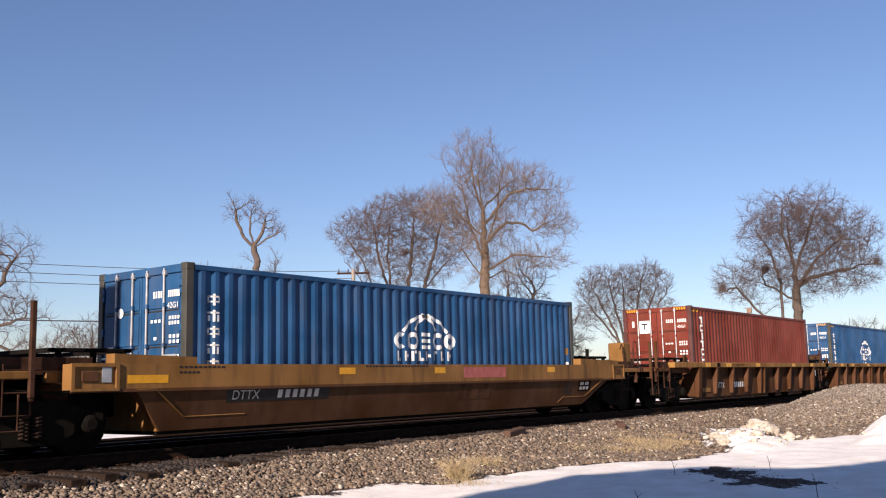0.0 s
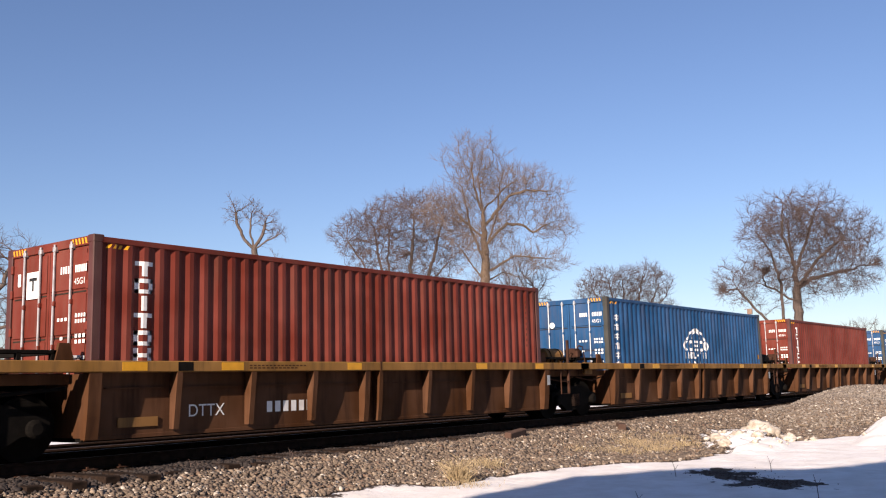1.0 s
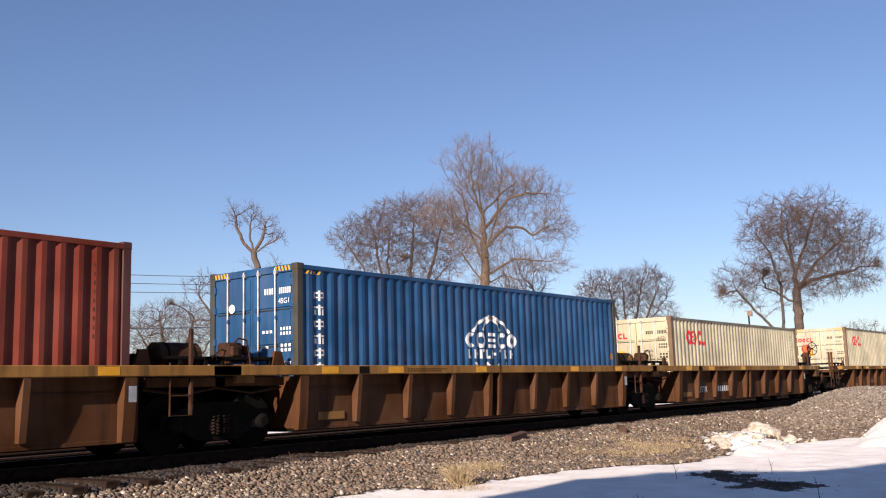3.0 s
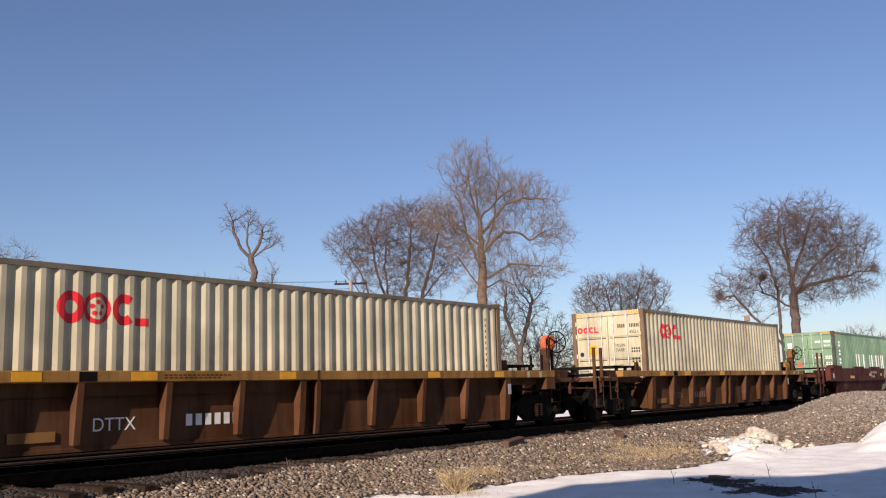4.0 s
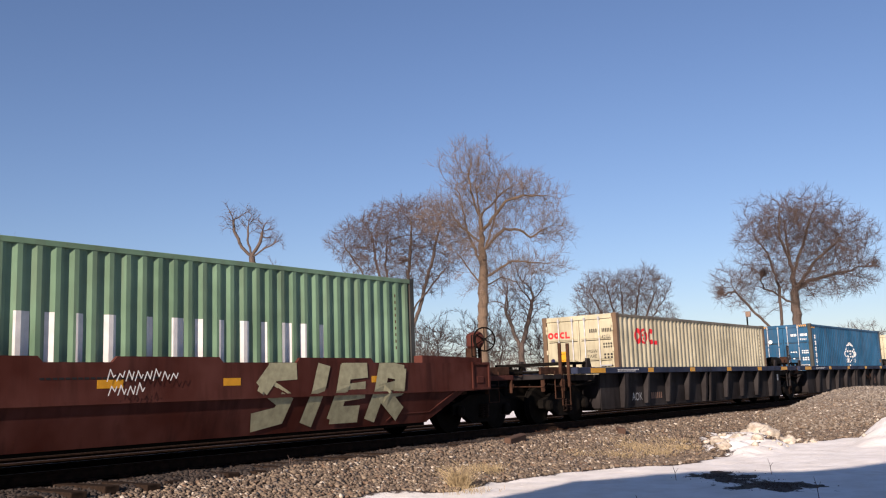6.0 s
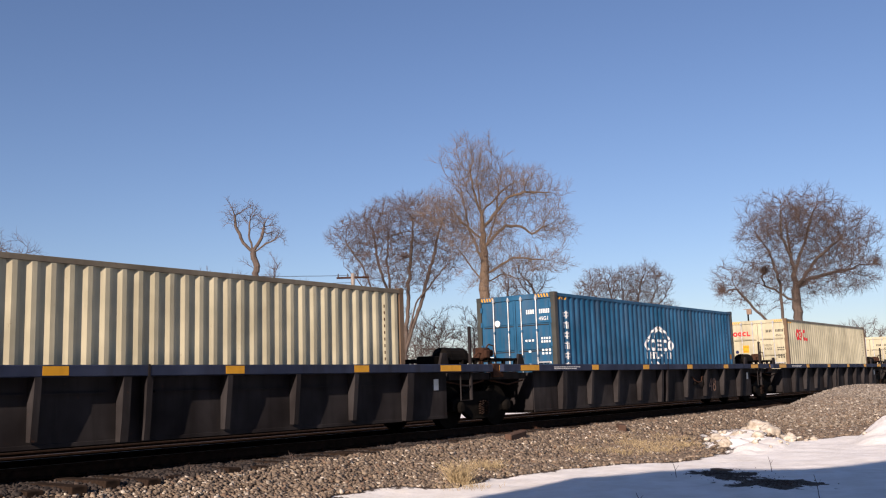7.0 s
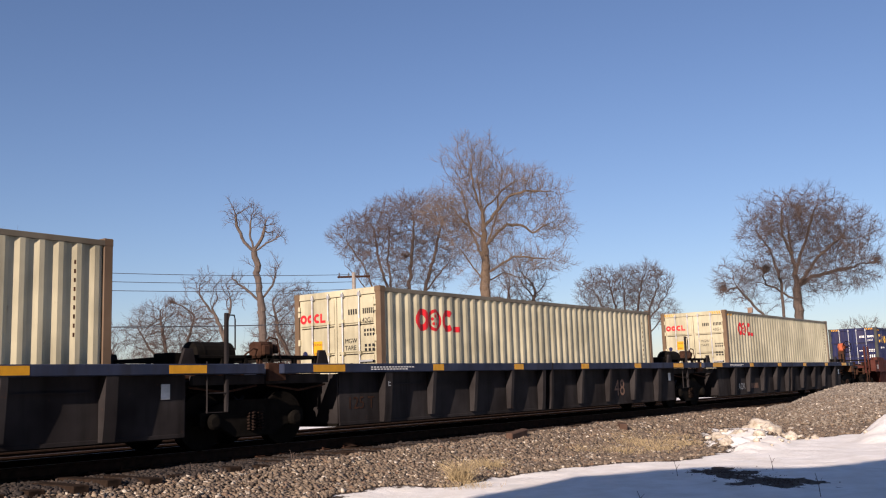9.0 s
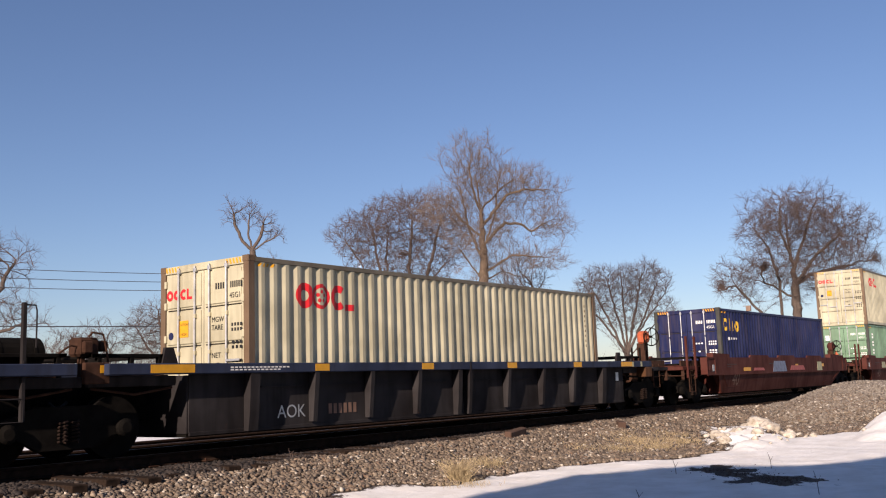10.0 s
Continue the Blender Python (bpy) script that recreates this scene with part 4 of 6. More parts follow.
def container(kind, tall, m, label, group="shipping containers"):
    h = 2.896 if tall else 2.591
    col = M[{"blue": "blue", "teal": "blue2", "red": "red", "beige": "beige", "green": "green", "navy": "navy"}[kind]]
    root = thing("shipping_container", m, label, "container", group)
    W = CW / 2
    # post colours carry the dim grazing light on their sides; beige also rust
    post = M[{"beige": "postbrown", "red": "postred"}.get(kind, "postgrime")]

    def shared(name, make):
        key = (name, tall, kind)
        if key not in CACHE:
            CACHE[key] = make().mesh(name, post if name[:4] in ("post", "cast") else M["raildull"] if kind == "beige" and name[:8] == "top_rail" else col)
        return CACHE[key]

    for s in (-1, 1):
        part("side_panel", shared(f"side_panel{s}", lambda: Geo().add(*wave_sheet(h, s * W, s))), None, root)
        part("top_rail", shared(f"top_rail{s}", lambda: Geo().box(0.14, CL - 0.14, min(s * W, s * (W - 0.07)), max(s * W, s * (W - 0.07)), h - 0.115, h - 0.03, 0.006)), None, root)
        part("bottom_rail", shared(f"bottom_rail{s}", lambda: Geo().box(0.14, CL - 0.14, min(s * W, s * (W - 0.06)), max(s * W, s * (W - 0.06)), 0.02, 0.16, 0.006)), None, root)
        for x0, x1 in ((0, 0.16), (CL - 0.16, CL)):
            part("corner_post", shared(f"post{s}{x0}", lambda: Geo().box(x0 + 0.004, x1 - 0.004, min(s * (W - 0.004), s * (W - 0.14)), max(s * (W - 0.004), s * (W - 0.14)), 0.1, h - 0.1, 0.012)), None, root)
            for z0 in (0, h - 0.118):
                part("corner_casting", shared(f"casting{s}{x0}{z0}", lambda: Geo().box(x0, x1 + (0.018 if x0 == 0 else 0), min(s * W, s * (W - 0.162)), max(s * W, s * (W - 0.162)), z0, z0 + 0.118, 0.012)
                     ), None, root)
    part("roof", shared("roof", lambda: Geo().box(0.1, CL - 0.1, -W + 0.06, W - 0.06, h - 0.06, h - 0.032)), None, root)
    part("end_wall", shared("end_wall", lambda: Geo().box(CL - 0.10, CL - 0.05, -W + 0.1, W - 0.1, 0.1, h - 0.1)), None, root)
    part("door_header", shared("door_header", lambda: Geo().box(0.012, 0.12, -W + 0.14, W - 0.14, h - 0.145, h - 0.012, 0.008)), None, root)
    part("door_sill", shared("door_sill", lambda: Geo().box(0.012, 0.12, -W + 0.14, W - 0.14, 0.01, 0.14, 0.008)), None, root)
    # doors with three stiffened panels, seals and two locking rods each
    rows = ((0.17, 0.30), (0.32, 0.55), (0.57, 0.80), (0.82, 0.975)) if tall else ((0.17, 0.33), (0.35, 0.58), (0.60, 0.80), (0.82, 0.97))
    for s in (-1, 1):
        y0, y1 = (-W + 0.15, -0.008) if s < 0 else (0.008, W - 0.15)

        def leaf():
            g = Geo().box(0.035, 0.07, y0, y1, 0.15, h - 0.155, 0.004)
            zs = [0.15 + (h - 0.305) * k for k in (0.0, 0.235, 0.49, 0.745, 1.0)]
            for a, b in zip(zs, zs[1:]):
                g.box(0.014, 0.037, y0 + 0.05, y1 - 0.05, a + 0.035, b - 0.035, 0.010)
            return g
        door = part("door", shared(f"door{s}", leaf), None, root)
        zs = [0.15 + (h - 0.305) * k for k in (0.235, 0.49, 0.745)]
        for zz in zs:
            part("groove", Geo().box(0.030, 0.0345, y0 + 0.06, y1 - 0.06, zz - 0.016, zz + 0.006), M["grime"], door)
        part("door_seal", Geo().box(0.05, 0.056, y0 - 0.012, y1 + 0.012, 0.14, h - 0.145), M["seal"], door)
        for k in (0.2, 0.66):
            y = s * k
            rod = part("lock_rod", Geo().tube([(-0.012, y, 0.06), (-0.012, y, h - 0.06)], 0.019, 8), M["steel"], door, "galvanised lock rod")
            for z in (0.10, 0.62, 1.25, 1.9, h - 0.17):
                part("rod_bracket", Geo().box(-0.03, 0.03, y - 0.035, y + 0.035, z, z + 0.075, 0.006), M["steel"] if z > 2.2 or z < 0.2 else col, rod)
            part("handle", Geo().box(-0.04, -0.02, min(y, y + s * 0.36), max(y, y + s * 0.36), 0.98 + 0.12 * (k > 0.5), 1.02 + 0.12 * (k > 0.5), 0.005), M["steel"], rod)
        for z in (0.35, 0.9, 1.5, 2.1, h - 0.4):
            yy = s * (W - 0.15)
            part("hinge", Geo().box(-0.002, 0.04, yy - 0.03, yy + 0.03, z, z + 0.13, 0.006), col, door)
    # hazard stripes over the doors and on the first corrugations
    if tall:
        for s in (-1, 1):
            g = Geo()
            for k in range(5):
                y = s * (W - 0.18) - s * k * 0.085
                g.add([(0.009, y, h - 0.12), (0.009, y - s * 0.042, h - 0.12), (0.009, y - s * 0.042 + 0.03, h - 0.03), (0.009, y + 0.03, h - 0.03)], [(0, 1, 2, 3)])
            part("hazard_stripe", g, M["reflector"], root, "yellow and black hazard stripe")
        part("hazard_stripe", on_wave([[(0.22 + 0.1 * k, h - 0.19), (0.27 + 0.1 * k, h - 0.19), (0.31 + 0.1 * k, h - 0.13), (0.26 + 0.1 * k, h - 0.13)] for k in range(4)]), M["reflector"], root)
    ink = M["black"] if kind == "beige" else M["white"]
    # marks on the near door: number, size code, weights
    part("number_print", door_bars([(-0.58, h - 0.53, 0.26, 0.11, 4), (-1.04, h - 0.53, 0.32, 0.11, 6)], 0.009), ink, root, kind="stuff")
    letters("45G1" if tall else "42G1", 0.135, ink, root, Matrix.Translation((0.008, -0.72, h - 0.71)) @ Matrix(((0, 0, -1, 0), (-1, 0, 0, 0), (0, 1, 0, 0), (0, 0, 0, 1))), "size_character")
    small = [(-1.04, 1.70 - 0.085 * k, 0.3, 0.055, 4) for k in range(2)] + [(-1.04, 1.40 - 0.085 * k, 0.3, 0.055, 3) for k in range(2)] + [(-1.04, 1.08 - 0.085 * k, 0.3, 0.055, 3) for k in range(3)]
    small += [*(() if kind == "beige" else ((-0.55, 1.66, 0.3, 0.05, 3), (-0.45, 1.38, 0.12, 0.05, 1))), (-0.45, 1.04, 0.12, 0.05, 1)]
    part("weight_print", door_bars(small, 0.009), ink, root, kind="stuff")
    if kind in ("blue", "teal"):
        part("round_mark", Geo().tube([(0.006, 0.56, h - 0.72), (0.010, 0.56, h - 0.72)], 0.085, 16), M["white"], root)
        part("maker_mark", door_bars([(0.72, 1.22, 0.3, 0.09, 1)], 0.009), M["white"], root)
        for k in range(6):
            zz = h - 0.67 - 0.262 * k
            part("painted_mark", on_wave([rect(0.45, zz + 0.13, 0.23, 0.03), rect(0.545, zz, 0.04, 0.19)] + ([rect(0.45, zz + 0.04, 0.03, 0.11), rect(0.65, zz + 0.04, 0.03, 0.11), rect(0.45, zz + 0.05, 0.23, 0.025)] if k % 2 == 0 else [rect(0.46, zz + 0.01, 0.05, 0.09), rect(0.62, zz + 0.0, 0.05, 0.11)])), M["white"], root, "white painted mark")
        cx, z = 6.07, 1.62 if tall else 1.455
        pieces("logo_arch", [arc(cx, z - 0.45, 0.93, 1.0, 41, 139, 16), band([(cx - 0.36, z + 0.22), (cx - 0.24, z + 0.37), (cx - 0.07, z + 0.48), (cx + 0.14, z + 0.54)], 0.065),
                             band([(cx + 0.36, z + 0.22), (cx + 0.24, z + 0.37), (cx + 0.07, z + 0.48), (cx - 0.14, z + 0.54)], 0.065)], M["white"], root, "white painted arch")
        pieces("logo_ring", [arc(cx + dx, z, 0.085, 0.175, a0, a1, 14, 1.08) for dx, a0, a1 in ((-0.82, 48, 312), (-0.41, 0, 360), (0.41, 48, 312), (0.82, 0, 360))], M["white"], root, "white painted ring")
        pieces("logo_bar", [[rect(cx - 0.14, z - 0.165 + 0.13 * k, 0.28, 0.075)] for k in range(3)] + [[rect(cx - 0.93 + 0.235 * k, z - 0.41, 0.055, 0.20), rect(cx - 0.86 + 0.235 * k, z - 0.41 + 0.075 * (k % 3), 0.07, 0.06)] for k in range(8)], M["white"], root, "white painted bar")
        pieces("logo_foot", [band([(cx + a, z - 0.50), (cx + b, z - 0.60)], 0.06) for a, b in ((-0.68, -0.5), (-0.2, -0.1), (0.28, 0.2), (0.62, 0.5))], M["white"], root, "white painted stroke")
    elif kind == "red":
        for k in range(6):
            x, zz = 0.72, h - 0.565 - 0.262 * k
            bar, stems = rect(x, zz + 0.16, 0.32, 0.065), [rect(x, zz, 0.085, 0.225), rect(x + 0.235, zz, 0.085, 0.225)]
            shape = ([bar, rect(x + 0.115, zz, 0.09, 0.16)], [bar, *stems, rect(x, zz, 0.32, 0.06)], [rect(x + 0.115, zz, 0.09, 0.225)], [bar, rect(x + 0.115, zz, 0.09, 0.16)], [bar, *stems, rect(x, zz, 0.32, 0.06)], [*stems, rect(x, zz + 0.085, 0.32, 0.06)])[k]
            part("painted_mark", on_wave(shape), M["white"], root, "white block mark")
        part("maker_mark", door_bars([(0.245, h - 0.84, 0.62, 0.42, 1), (0.80, h - 0.62, 0.14, 0.2, 1)], 0.009), M["white"], root)
        part("maker_sign", door_bars([(0.32, h - 0.56, 0.37, 0.05, 1), (0.405, h - 0.72, 0.08, 0.16, 1)], 0.006), M["black"], root)
    elif kind == "beige":
        z = h - 0.636
        pieces("logo_ring", [arc(1.33, z, 0.10, 0.235, 0, 360, 18, 0.93), arc(2.20, z, 0.10, 0.235, 50, 310, 14, 0.88)] + [arc(1.755, z, 0.165, 0.235, 0, 360, 18, 0.93)] + [arc(1.755 + 0.085 * math.cos(radians(90 + 72 * k)), z + 0.09 * math.sin(radians(90 + 72 * k)), 0.0, 0.038, 0, 360, 7) for k in range(5)], M["logo"], root, "red painted ring")
        pieces("logo_bar", [[rect(2.39, z - 0.235, 0.22, 0.12)]], M["logo"], root, "red painted bar")
        g = Geo()
        zc = h - 0.545
        for poly in arc(0.94, zc, 0.04, 0.097, 0, 360, 14) + arc(0.74, zc, 0.03, 0.09, 0, 360, 14) + arc(0.54, zc, 0.04, 0.097, -130, 130, 12) + [rect(0.40, zc - 0.097, 0.05, 0.194), rect(0.30, zc - 0.097, 0.1, 0.05)]:
            g.add([(0.010, y, z2) for y, z2 in poly], [tuple(range(len(poly)))])
        part("logo", g, M["logo"], root, "red rings on the door", kind="stuff")
        part("placard", Geo().add([(0.008, y, z2) for y, z2 in rect(0.40, h - 1.32, 0.28, 0.30)], [(0, 1, 2, 3)]), M["reflector"], root, "yellow placard")
        flip = Matrix(((0, 0, -1, 0), (-1, 0, 0, 0), (0, 1, 0, 0), (0, 0, 0, 1)))
        for word, y, zz, size in (("MGW", -0.245, h - 1.10, 0.13), ("TARE", -0.245, h - 1.24, 0.13), ("NET", -0.245, h - 1.72, 0.13), ("CAUTION", 0.665, h - 1.11, 0.058), ("HIGH", 0.62, h - 1.29, 0.07)):
            letters(word, size, ink, root, Matrix.Translation((0.006, y, zz)) @ flip, "weight_letter" if size > 0.1 else "placard_letter")
        part("round_mark", Geo().tube([(0.006, 0.9, h - 1.28), (0.010, 0.9, h - 1.28)], 0.07, 16), M["navy"], root)
    elif kind == "green":
        pieces("logo_bar", [[rect(3.2 + 0.46 * k + (0.25 if k > 4 else 0), 1.06, (0.13, 0.24, 0.13, 0.13, 0.2)[k % 5], 0.80)] for k in range(14)], M["white"], root, "tall white vertical bar")
        for k in range(4):
            zz = h - 0.72 - 0.40 * k
            part("painted_mark", on_wave([rect(0.62, zz + 0.15, 0.3, 0.10), rect(0.62, zz, 0.3, 0.10)]), M["white"], root, "white painted mark")
        part("maker_mark", door_bars([(0.72, h - 0.75, 0.34, 0.26, 1)], 0.008), M["white"], root)
        part("maker_bar", door_bars([(0.8, h - 0.66, 0.2, 0.05, 2), (0.8, h - 0.72, 0.2, 0.03, 1)], 0.011), M["navy"], root)
        part("warning_triangle", Geo().add([(0.009, 0.30, 1.3), (0.009, 0.60, 1.3), (0.009, 0.45, 1.6)], [(0, 1, 2)]), M["orange"], root, "orange warning triangle")
    else:
        pieces("logo_shape", [arc(0.55, h - 0.58, 0.10, 0.22, 30, 330, 12), [rect(0.88, h - 0.8, 0.15, 0.44)], [rect(1.16, h - 0.8, 0.15, 0.34)], arc(1.6, h - 0.63, 0.08, 0.2, 0, 360, 14)], M["logogold"], root, "golden painted shape")
        part("small_bars", on_wave([rect(0.75, h - 1.12, 0.1, 0.1)] + [rect(1.0 + 0.14 * k, h - 1.1, 0.1, 0.07) for k in range(4)]), M["white"], root, kind="stuff")
    # small marks at the far top corner of the side
    part("corner_print", on_wave([rect(CL - 0.62, h - 0.42 - 0.13 * k, 0.022, 0.06) for k in range(9)]), M["navy"] if kind in ("blue", "teal") else M["rustiron"], root, kind="stuff")
    if kind in ("blue", "teal"):
        part("yellow_placard", on_wave([rect(CL - 0.42, 1.22, 0.11, 0.17)]), M["yellow"], root, "small yellow placard")
        part("white_placard", on_wave([rect(CL - 0.42, 0.92, 0.11, 0.12)]), M["white"], root, "small white placard")
        part("warning_triangle", on_wave([[(CL - 0.52, 0.34), (CL - 0.22, 0.34), (CL - 0.37, 0.6)]]), M["orange"], root, "orange warning triangle")
    return root


# ---- well cars: x from the container's door end backwards, z up from the rail head ----
TOP, CHORD, LOW = 1.38, 1.215, 0.30


def truck(car, x):
    # truck steel carries the shade under the car in its near-black colour
    t = part("truck", Geo().box(x - 0.16, x + 0.16, -1.05, 1.05, 0.42, 0.66, 0.03), M["iron"], car, "dark wheel truck")
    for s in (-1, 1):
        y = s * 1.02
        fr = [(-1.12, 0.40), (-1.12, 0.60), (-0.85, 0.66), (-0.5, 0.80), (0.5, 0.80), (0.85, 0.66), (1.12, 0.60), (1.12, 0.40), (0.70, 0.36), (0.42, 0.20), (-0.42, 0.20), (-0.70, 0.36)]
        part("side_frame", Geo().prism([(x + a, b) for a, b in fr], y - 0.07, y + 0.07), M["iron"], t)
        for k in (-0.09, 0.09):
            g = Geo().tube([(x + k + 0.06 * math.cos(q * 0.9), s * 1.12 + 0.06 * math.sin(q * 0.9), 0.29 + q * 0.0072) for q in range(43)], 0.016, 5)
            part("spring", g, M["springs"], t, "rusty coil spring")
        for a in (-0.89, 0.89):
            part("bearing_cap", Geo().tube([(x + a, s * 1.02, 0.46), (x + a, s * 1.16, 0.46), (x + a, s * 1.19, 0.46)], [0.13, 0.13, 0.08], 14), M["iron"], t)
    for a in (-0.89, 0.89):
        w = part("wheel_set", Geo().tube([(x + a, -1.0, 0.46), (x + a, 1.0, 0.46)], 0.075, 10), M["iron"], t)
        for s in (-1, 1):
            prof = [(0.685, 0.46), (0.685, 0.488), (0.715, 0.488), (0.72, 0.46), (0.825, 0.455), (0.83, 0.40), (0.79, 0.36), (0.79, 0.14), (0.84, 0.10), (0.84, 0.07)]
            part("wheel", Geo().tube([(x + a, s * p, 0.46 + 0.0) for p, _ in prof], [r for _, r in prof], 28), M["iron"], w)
    return t


def brake_wheel(car, x, y, z, mat):
    g = Geo().ring((x, y, z), (-0.5, -0.87, 0), 0.27, 0.017, 24, 6)
    ax = Vector((-0.5, -0.87, 0)).normalized()
    a, b = Vector((0, 0, 1)), ax.cross(Vector((0, 0, 1)))
    for k in range(6):
        an = k * math.pi / 3
        g.tube([Vector((x, y, z)), Vector((x, y, z)) + (a * math.cos(an) + b * math.sin(an)) * 0.27], 0.012, 5)
    g.tube([Vector((x, y, z)) - ax * 0.22, Vector((x, y, z)) + ax * 0.03], 0.035, 8)
    w = part("brake_wheel", g, M["iron"], car, "dark spoked hand brake wheel")
    bx = Geo().tube([(x - 0.02, y + 0.1, z), (x, y + 0.16, z), (x + 0.02, y + 0.36, z), (x + 0.03, y + 0.4, z)], [0.1, 0.19, 0.19, 0.12], 16).box(x - 0.26, x - 0.12, y + 0.14, y + 0.36, z - 0.2, z + 0.14, 0.05)
    part("brake_housing", bx, mat, car, "painted hand brake housing")
    part("brake_stand", Geo().box(x - 0.2, x - 0.12, y + 0.14, y + 0.4, 1.0, z - 0.18, 0.01).box(x + 0.1, x + 0.17, y + 0.2, y + 0.27, 1.0, z - 0.1, 0.01), M["rustiron"], car)
    part("hand_hold", Geo().tube([(x - 0.5, y, z - 0.4), (x - 0.5, y, z + 0.08), (x - 0.34, y, z + 0.08), (x - 0.34, y, z - 0.4), (x - 0.5, y, z - 0.4)], 0.013, 6), M["iron"], car)
    return w


def ladder(car, x, y, z0, z1, mat, w=0.4):
    g = Geo().tube([(x, y, z1), (x, y, z0), (x + w, y, z0), (x + w, y, z1)], 0.016, 6)
    for z in np.arange(z0 + 0.3, z1 - 0.05, 0.3):
        g.tube([(x, y, float(z)), (x + w, y, float(z))], 0.013, 6)
    part("ladder", g, mat, car, "bent steel step ladder")


def end_gear(car, x, sign, mat, coupler, guides=True):
    """Platform, braces, hoses and coupler at one end; sign: -1 leading, 1 trailing."""
    def sp(a, b):
        return (min(x + sign * a, x + sign * b), max(x + sign * a, x + sign * b))
    a, b = sp(0.15, 2.9 if coupler else 1.45)
    part("end_platform", Geo().box(a, b, -0.95, 0.95, 1.16, 1.22, 0.008), M["rustiron"], car, "rusty steel end platform")
    a, b = sp(0.1, 3.3 if coupler else 1.7)
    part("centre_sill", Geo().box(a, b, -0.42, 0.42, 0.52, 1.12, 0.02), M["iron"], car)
    for y in (-1.2, 1.1):
        a, b = sp(0.2, 1.7)
        part("platform_beam", Geo().box(a, b, y, y + 0.09, 1.05, 1.2, 0.01), mat, car)
    g = Geo()
    p, q = sp(0.25, 1.55)
    for y in (-1.05, 0.95):
        g.box(p, q, y, y + 0.10, 1.48, 1.54, 0.01)
        for xx in (p + 0.1, (p + q) / 2, q - 0.15):
            g.box(xx, xx + 0.06, y, y + 0.08, 1.22, 1.5)
    g.box(p, p + 0.12, -1.05, 1.05, 1.48, 1.54).box(q - 0.12, q, -1.05, 1.05, 1.48, 1.54)
    part("walkway_frame", g, M["iron"], car, "dark open walkway frame")
    for s in (-1, 1) if guides else ():
        part("container_guide", Geo().prism([(x + sign * 0.06, TOP), (x + sign * 0.36, TOP), (x + sign * 0.30, TOP + 0.26), (x + sign * 0.15, TOP + 0.26)], s * 1.05 - 0.03, s * 1.05 + 0.03), mat, car)
    part("air_hose", Geo().tube([(x + sign * 1.6, -0.5, 0.85), (x + sign * 1.9, -0.52, 0.62), (x + sign * 2.2, -0.5, 0.52), (x + sign * 2.5, -0.4, 0.6)], 0.025, 6), M["seal"], car)
    part("brake_pipe", Geo().tube([(x + sign * 0.2, -1.1, 1.02), (x + sign * 0.9, -1.15, 0.93), (x + sign * 1.6, -1.1, 1.03)], 0.02, 6), M["rustiron"], car)
    if coupler:
        a, b = sp(3.25, 3.85)
        c = part("coupler", Geo().box(a, b, -0.1, 0.1, 0.72, 0.95, 0.03), M["rustiron"], car, "rusty knuckle coupler")
        a, b = sp(3.45, 3.95)
        part("knuckle", Geo().box(a, b, -0.22, 0.16, 0.66, 1.02, 0.06), M["rustiron"], c)
        for yy in (-1.28,):
            ladder(car, x + sign * 2.15 - 0.2, yy, 0.62, 1.30, M["rustiron"])
        for y in (-1.25, -0.75, 0.7, 1.15):
            a, b = sp(0.3, 2.7)
            part("brake_rod", Geo().tube([(a, y, 0.98), ((a + b) / 2, y + 0.05, 0.90), (b, y, 1.0)], 0.028, 6), M["iron"], car)
        a, b = sp(2.2, 2.75)
        part("cut_lever", Geo().tube([(x + sign * 2.9, -1.32, 1.0), (x + sign * 2.9, -1.3, 0.92), (x + sign * 2.95, -0.3, 0.95), (x + sign * 3.3, -0.12, 1.0)], 0.016, 6), M["rustiron"], car)
        part("draft_gear", Geo().box(*sp(2.2, 3.5), -0.5, 0.5, 0.36, 0.72, 0.03), M["iron"], car)
        part("valve_box", Geo().box(*sp(1.2, 1.6), -0.95, -0.55, 0.78, 1.1, 0.03), M["rustiron"], car)
        part("platform_grating", Geo().box(*sp(2.0, 2.9), -1.1, 1.1, 1.26, 1.31, 0.005), M["iron"], car)
        a, b = sp(1.9, 2.95)
        part("end_sill", Geo().box(a, b, -1.3, 1.3, 1.10, 1.21, 0.012), mat, car)
        for q in (1.95, 2.9):
            part("sill_bracket", Geo().box(*sp(q - 0.05, q), -1.3, -1.2, 0.80, 1.10, 0.01), M["rustiron"], car)
        part("platform_side", Geo().box(*sp(1.0, 2.9), -1.22, -1.16, 1.22, 1.40, 0.008), M["rustiron"], car)
        part("platform_side", Geo().box(*sp(0.6, 3.0), 0.9, 0.98, 1.0, 1.42, 0.008), M["iron"], car)


